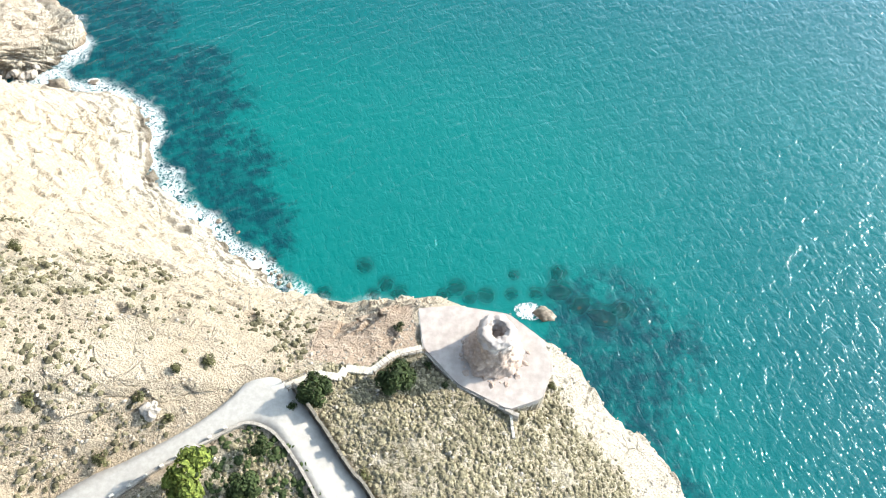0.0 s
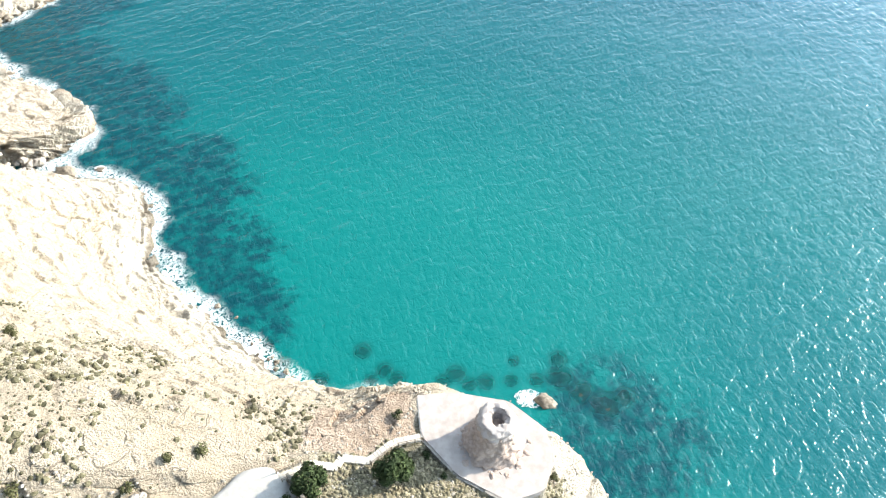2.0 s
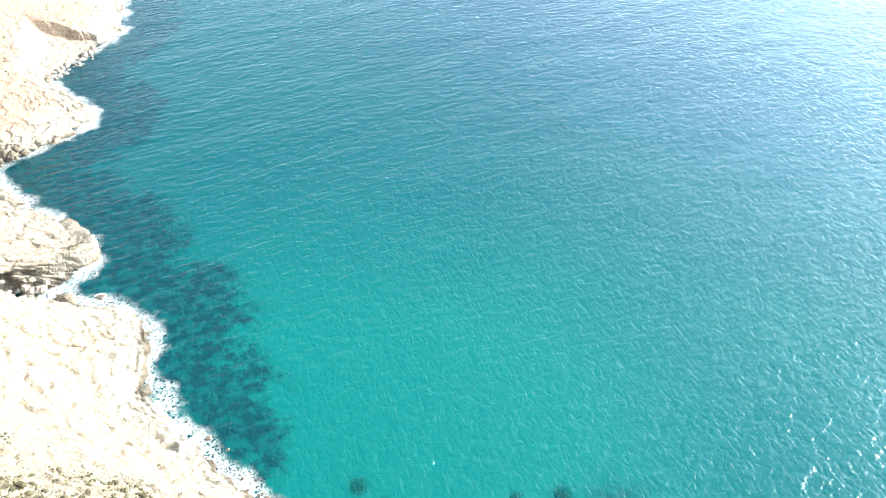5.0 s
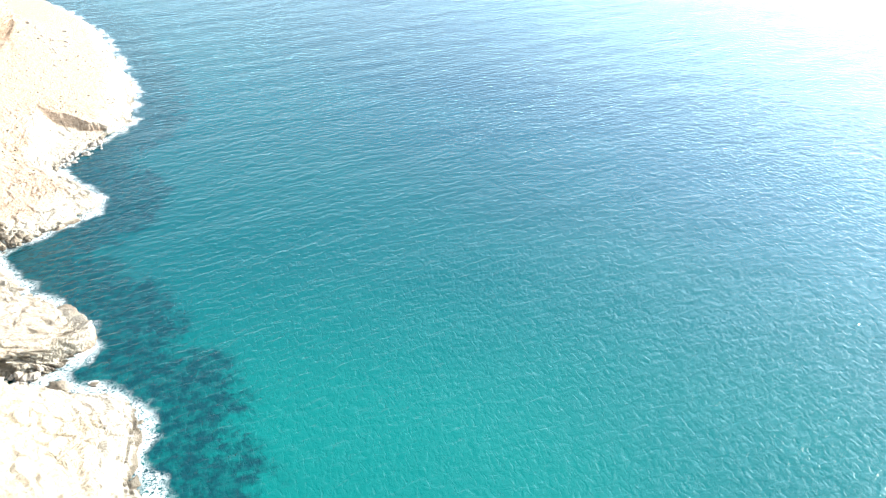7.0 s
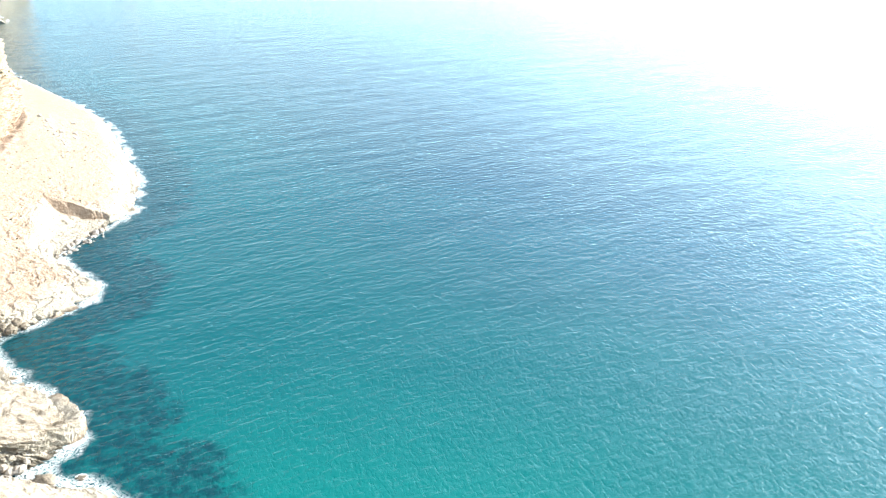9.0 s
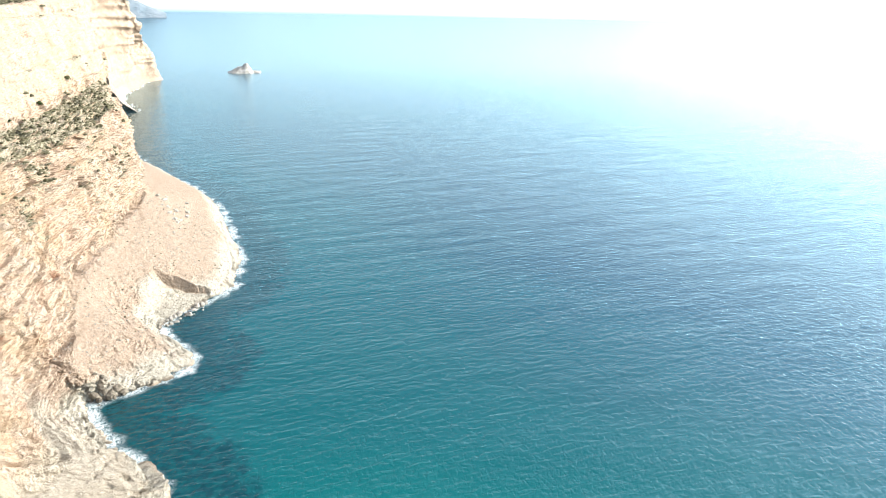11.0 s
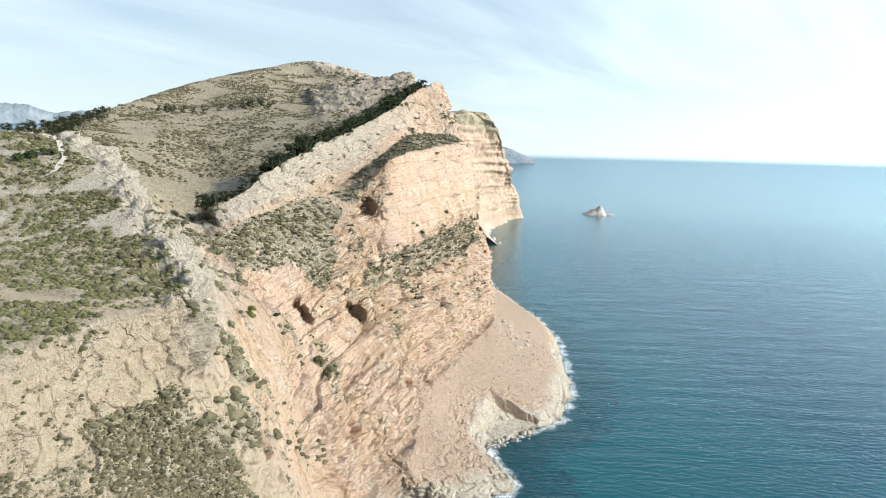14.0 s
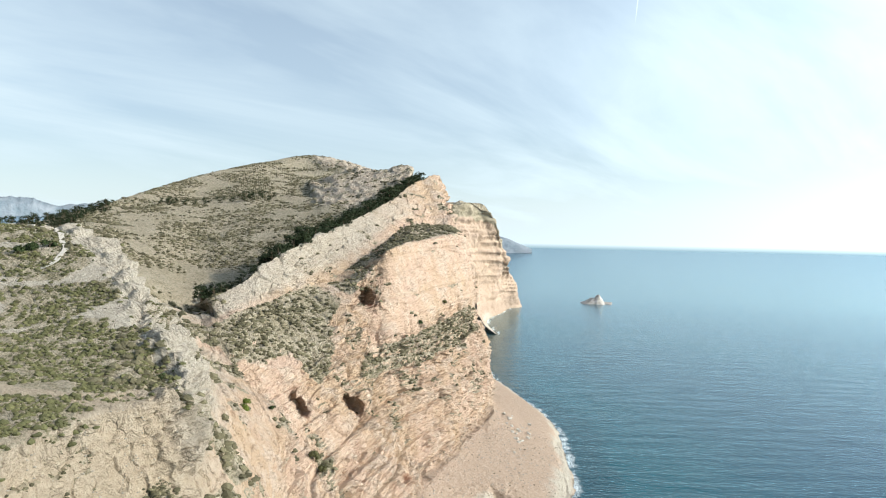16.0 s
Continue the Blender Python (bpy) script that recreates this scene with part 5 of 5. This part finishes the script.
def scatter(name, places, sizes, sub, mat, label, seed):
    """Low bushes as one mesh: stuff that nobody could count."""
    r = np.random.RandomState(seed)
    shapes = [clump_shape(seed + i, sub) for i in range(7)]
    which = r.randint(0, 7, len(places))
    allv, allf, off = [], [], 0
    for i, (v, f) in enumerate(shapes):
        k = which == i
        n = int(k.sum())
        if not n:
            continue
        a = r.rand(n) * 6.283
        c, s = np.cos(a)[:, None], np.sin(a)[:, None]
        sc = sizes[k][:, None]
        sx, sz = sc * (0.8 + 0.5 * r.rand(n, 1)), sc * (0.55 + 0.4 * r.rand(n, 1))
        x, y = v[None, :, 0] * sx, v[None, :, 1] * sc
        w = np.stack([x * c - y * s, x * s + y * c, v[None, :, 2] * sz + 0.15 * sz], -1) + places[k][:, None, :]
        allv.append(w.reshape(-1, 3))
        allf.append((f[None] + (np.arange(n) * len(v))[:, None, None] + off).reshape(-1, 3))
        off += n * len(v)
    ob = quad_object(name, np.concatenate(allv), np.concatenate(allf), {}, mat)
    ob.data.polygons.foreach_set("use_smooth", np.zeros(len(ob.data.polygons), bool))
    return tagged(ob, label, "scrub", kind="stuff")


def pick(points, weight, count, seed):
    r = np.random.RandomState(seed)
    w = np.clip(weight, 0, None)
    i = r.choice(len(points), count, p=w / w.sum(), replace=False)
    return points[i] + np.column_stack([r.randn(count, 2) * 0.15, np.zeros(count)])


R_, C_ = len(rows_u), len(cols)
G = COAST_P.reshape(R_, C_, 3)
cell = np.linalg.norm(np.cross(np.gradient(G, axis=0), np.gradient(G, axis=1)), axis=2).ravel()
dist = np.linalg.norm(COAST_P - np.array(EYE), axis=1)
spot = COAST_VEG * cell * smooth(fbm(COAST_P / 4.0, 3, 55), 0.3, 0.5)
seen = (COAST_P[:, 1] > 9) & (COAST_P[:, 0] > -60)
headland = spot * (COAST_U > 17.6) * (COAST_RW > 5.05) * seen * (0.2 + 0.8 * smooth(COAST_P[:, 0], -28, -20))
slope_w = spot * (COAST_U > 14.3) * (COAST_U <= 18.2) * (COAST_RW > 3.5) * (COAST_RW < 8.8) * (dist < 190) * (COAST_P[:, 1] > 5)
mesa = spot * (COAST_U > 10.6) * (COAST_U < 18) * (COAST_RW >= 8.8) * (dist < 330)
cliff_w = spot * (COAST_VEG > 0.5) * (COAST_U > 1) * (COAST_U < 14.5) * (COAST_RW < 9.4) * (COAST_RW > 4)
rs = np.random.RandomState(5)
def sizes(n, lo, hi):
    return lo + (hi - lo) * rs.rand(n) ** 2


scatter("scrub_headland", pick(COAST_P, headland, 6000, 1), sizes(6000, 0.12, 0.42), 1, DRY, "dry olive-brown scrub on the headland", 1)
scatter("scrub_slope", pick(COAST_P, slope_w, 9000, 2), sizes(9000, 0.14, 0.5), 1, SHRUB, "sparse dry scrub on the stony slope", 2)
scatter("scrub_talus", pick(COAST_P, cell * talus, 4500, 15), sizes(4500, 0.22, 0.75), 1, SHRUB, "grey-brown scrub on the talus below the flat top", 25)
scatter("scrub_mesa", pick(COAST_P, mesa, 14000, 3), sizes(14000, 0.25, 0.85), 1, GREEN, "green-brown scrub on the flat top", 3)
scatter("scrub_ledges", pick(COAST_P, cliff_w, 6000, 4), sizes(6000, 0.35, 1.5), 1, SHRUB, "dark scrub along the cliff ledges", 4)
hcell = np.linalg.norm(np.cross(np.gradient(HV, axis=0), np.gradient(HV, axis=1)), axis=2).ravel()
hw = hveg * hcell * (hrow < 4.1) * smooth(fbm(hp / 24, 3, 57), 0.35, 0.6)
scatter("scrub_hill", pick(hp, hw, 17000, 6), sizes(17000, 0.4, 1.6), 1, SHRUB, "low dry scrub over the hillside", 6)


def stones(name, places, sizes_, mat, label, seed):
    ob = scatter(name, places, sizes_, 1, mat, label, seed)
    return tagged(ob, label, "stones", kind="stuff")


scree_w = cell * (COAST_U > 2) * (COAST_U < 9) * (COAST_RW > 1.4) * (COAST_RW < 3.2)
stones("scree_stones", pick(COAST_P, scree_w, 2500, 13), sizes(2500, 0.12, 0.5), STONE, "grey stones strewn over the scree", 23)
scatter("scrub_scree", pick(COAST_P, scree_w, 300, 14), sizes(300, 0.2, 0.55), 1, SHRUB, "sparse tufts on the scree", 24)
bare = cell * (COAST_U > 14.5) * (COAST_U < 23) * (COAST_RW > 3.2) * (COAST_RW < 9) * (dist < 170) * (COAST_P[:, 1] > 5) * smooth(edge_d, 0.4, 1.0) * (COAST_P[:, 2] > 8) * (1 - 0.9 * on_platform)
stones("loose_stones", pick(COAST_P, bare * smooth(fbm(COAST_P / 3.0, 3, 58), 0.4, 0.6), 11000, 11), sizes(11000, 0.06, 0.26), LOOSE, "pale loose stones among the scrub", 21)
hollow_w = cell * inside(COAST_P[:, :2], np.array([(-30, 12), (-25, 25.5), (-21, 26.5), (-17.5, 25.5), (-13, 20), (-8, 12)])) * (COAST_RW > 5)
scatter("scrub_hollow", pick(COAST_P, hollow_w, 420, 12), sizes(420, 0.15, 0.5), 2, PINE, "dark green scrub in the hollow of the bend", 22)


def leafy_crown(bm, blobs, count, leaf, seed):
    """Small leaf sprays over several overlapping lobes, with gaps between them."""
    rnd = random.Random(seed)
    for i in range(count):
        c, r = blobs[rnd.randrange(len(blobs))]
        d = Vector((rnd.gauss(0, 1), rnd.gauss(0, 1), rnd.gauss(0, 1))).normalized()
        if d.z < -0.35:
            d.z = -d.z * 0.5
        p = Vector(c) + d * r * (0.55 + 0.5 * rnd.random())
        t = d.orthogonal().normalized()
        t.rotate(Matrix.Rotation(rnd.uniform(0, 6.28), 3, d))
        b = d.cross(t)
        s = leaf * rnd.uniform(0.6, 1.4)
        v = [bm.verts.new(p + t * s), bm.verts.new(p + b * s * 0.6 + d * s * 0.3), bm.verts.new(p - t * s), bm.verts.new(p - b * s * 0.6 + d * s * rnd.uniform(0, 0.5))]
        bm.faces.new((v[0], v[1], v[2]))
        bm.faces.new((v[0], v[2], v[3]))


def tapered(bm, a, b, r0, r1, seg=7):
    a, b = Vector(a), Vector(b)
    q = (b - a).to_track_quat("Z", "Y").to_matrix().to_4x4()
    bmesh.ops.create_cone(bm, segments=seg, radius1=r0, radius2=r1, depth=(b - a).length, cap_ends=True, matrix=Matrix.Translation((a + b) / 2) @ q)


def pine(height, wide, seed, mat, label, at, leaves=900, group="", low=0.42):
    rnd = random.Random(seed)
    t = thing("pine_tree", label, "tree", at, group)
    bm = bmesh.new()
    lean = Vector((rnd.uniform(-0.3, 0.3), rnd.uniform(-0.3, 0.3), 0))
    tapered(bm, (0, 0, -0.4), lean * 0.5 + Vector((0, 0, height * 0.55)), 0.035 * height, 0.02 * height)
    tapered(bm, lean * 0.5 + Vector((0, 0, height * 0.5)), lean + Vector((0, 0, height * 0.85)), 0.02 * height, 0.008 * height)
    blobs = [(tuple(lean + Vector((0, 0, height * 0.78))), wide * 0.28)]
    for i in range(8):
        a, d = rnd.uniform(0, 6.28), wide * rnd.uniform(0.18, 0.36)
        z = height * rnd.uniform(low, 0.82)
        c = Vector((math.cos(a) * d, math.sin(a) * d, z)) + lean * 0.6
        blobs.append((tuple(c), wide * rnd.uniform(0.14, 0.23)))
        tapered(bm, lean * 0.4 + Vector((0, 0, z * 0.72)), c, 0.012 * height, 0.004 * height, 5)
    part("trunk", bm, BARK, t)
    bm = bmesh.new()
    leafy_crown(bm, blobs, leaves, wide * 0.055, seed)
    part("crown", bm, mat, t)
    return t


def bush(r, seed, mat, label, at, leaves=260, group=""):
    t = thing("bush", label, "bush", at, group)
    rnd = random.Random(seed)
    bm = bmesh.new()
    for i in range(4):
        tapered(bm, (0, 0, -0.2), (rnd.uniform(-0.4, 0.4) * r, rnd.uniform(-0.4, 0.4) * r, r * 0.8), 0.05 * r, 0.02 * r, 5)
    part("stem", bm, BARK, t)
    bm = bmesh.new()
    blobs = [((rnd.uniform(-0.5, 0.5) * r, rnd.uniform(-0.5, 0.5) * r, r * rnd.uniform(0.3, 0.75)), r * rnd.uniform(0.35, 0.55)) for i in range(6)]
    leafy_crown(bm, blobs, leaves, r * 0.13, seed)
    part("leaves", bm, mat, t)
    return t


def on_ground(x, y):
    return (x, y, ground_z(x, y) - 0.05)


# trees and bushes round the road and below the tower
pine(3.6, 5.2, 11, PINE, "round dark green pine below the tower", on_ground(-5.2, 33.0), 2200)
pine(4.2, 4.6, 12, PINE, "dark pine with a sunlit side beside the steps", on_ground(-14.6, 30.2), 2000)
pine(5.0, 6.0, 13, LIME, "bright yellow-green pine in the road's bend", on_ground(-26.4, 19.4), 2400)
pine(4.6, 4.4, 14, PINE, "dark pine in the road's bend", on_ground(-20.6, 18.8), 1600)
pine(3.0, 3.0, 15, PINE, "small dark pine in the hollow of the bend", on_ground(-19.8, 23.6), 1000)
for i, (x, y, r, m, w) in enumerate([(-8.0, 21.6, 1.0, GREEN, "rounded olive bush on the headland"), (15.0, 35.4, 0.8, GREEN, "lone dark bush on pale rock"), (-5.4, 41.0, 0.9, PINE, "dark bush in a rock hollow"),
                                     (-27.5, 33.5, 1.2, GREEN, "green bush above the road"), (-37.5, 21.8, 1.2, GREEN, "green bush at the road's edge"), (-44.0, 26.0, 1.1, GREEN, "green bush on the stony slope"),
                                     (-31.0, 26.5, 0.9, GREEN, "olive bush above the road"), (-33.8, 28.0, 1.0, GREEN, "olive bush above the road"), (-1.4, 36.0, 0.7, PINE, "small dark bush under the platform wall"), (0.8, 33.4, 0.6, PINE, "small dark bush under the platform wall"),
                                     (-60.0, 52.0, 1.4, GREEN, "green bush on the cliff slope"), (-30.5, 31.2, 1.1, GREEN, "olive bush above the road"), (-17.2, 28.9, 0.8, PINE, "dark bush beside the lower road")]):
    bush(r, 200 + i, m, w, on_ground(x, y), 300)

# bushes on the cliff, on the ledges and on the flat top
for i, (x, y, z, r, m, w) in enumerate([(-176, 135, 89, 2.0, LIME, "yellow-green bush on the cliff"), (-172, 131, 87, 2.2, LIME, "yellow-green bush on the cliff"), (-187, 177, 61.5, 3.0, GREEN, "spreading green bush under a rock lip"),
                                        (-183, 176, 59, 2.4, GREEN, "spreading green bush under a rock lip"), (-133.5, 82.3, 111, 1.7, PINE, "dark bush near the edge of the flat top"), (-131.5, 79.5, 110.5, 1.3, GREEN, "green bush near the edge of the flat top"),
                                        (-204.2, 83.0, 135, 2.4, PINE, "dense dark bush on the flat top"), (-204, 86.4, 135.4, 2.6, PINE, "dense dark bush on the flat top"), (-203.8, 90.0, 136, 2.3, PINE, "dense dark bush on the flat top"),
                                        (-240, 276, 92, 2.6, PINE, "dark bush on the cliff ledge"), (-238, 300, 96, 2.2, PINE, "dark bush on the cliff ledge"), (-246, 330, 104, 2.2, GREEN, "green bush on the cliff ledge"), (-150, 118, 70, 1.6, GREEN, "green bush in the cliff bowl"), (-178, 150, 88, 1.5, PINE, "dark bush on the cliff")]):
    near_p = COAST_P[np.linalg.norm(COAST_P - (x, y, z), axis=1).argmin()]
    bush(r, 260 + i, m, w, tuple(float(c) for c in near_p - (0, 0, 0.2 * r)), 420)

# pines in the gully behind the cliff's crest, massed and darkened to stand in for its shadow
u_line = np.concatenate([np.linspace(9.2, 7.2, 26), np.linspace(7.2, 2.9, 160)])
ridge_line, gully_line = catmull(S[:, 9], u_line), catmull(S[:, 10], u_line)
protos = [pine(7.0, 8.0, 60 + i, SHADE_PINE, "pine in the gully behind the crest, coloured dark for its shadow", (0, 0, -60), 330, "pines in the gully", 0.15) for i in range(3)]
rnd = random.Random(8)
for i in range(len(u_line)):
    f = rnd.uniform(0.05, 0.6)
    p = ridge_line[i] * (1 - f) + gully_line[i] * f
    s = rnd.uniform(0.4, 0.7) if u_line[i] > 7.2 else rnd.uniform(0.8, 1.5)
    m = pose(p[0] + rnd.uniform(-2, 2), p[1] + rnd.uniform(-2, 2), p[2] + 0.5 - 3 * f, 0, 0, rnd.uniform(0, 360))
    if i < 3:
        protos[i].matrix_basis = m
    else:
        copy_thing(protos[i % 3], m).scale = (s * 1.25, s * 1.25, s)


def hill_at(u, v):
    """A place on the hill: station u, row v."""
    i, j = int(round(v / 5 * (HV.shape[0] - 1))), int(round(u / (len(Hs) - 1) * (HV.shape[1] - 1)))
    return HV[i, j]


hill_trees = [(3.35 + 0.073 * i, 2.68 - 0.027 * i + 0.06 * math.sin(i * 2.1)) for i in range(28)] + [(0.1 + 0.023 * i, 3.55 + 0.45 * math.sin(i * 1.7)) for i in range(100)]
far_proto = [pine(6.5, 7.0, 80 + i, SHADE_PINE, "dark pine on the hillside", (0, 0, -60), 300, "pines on the hill", 0.15) for i in range(3)]
for i, (u, v) in enumerate(hill_trees):
    p = hill_at(u, v)
    s = rnd.uniform(0.55, 1.0) * (0.8 if i < 20 else 1.1)
    m = pose(p[0] + rnd.uniform(-3, 3), p[1] + rnd.uniform(-3, 3), p[2] - 0.5, 0, 0, rnd.uniform(0, 360))
    if i < 3:
        far_proto[i].matrix_basis = m
    else:
        copy_thing(far_proto[i % 3], m).scale = (s * 1.2, s * 1.2, s)
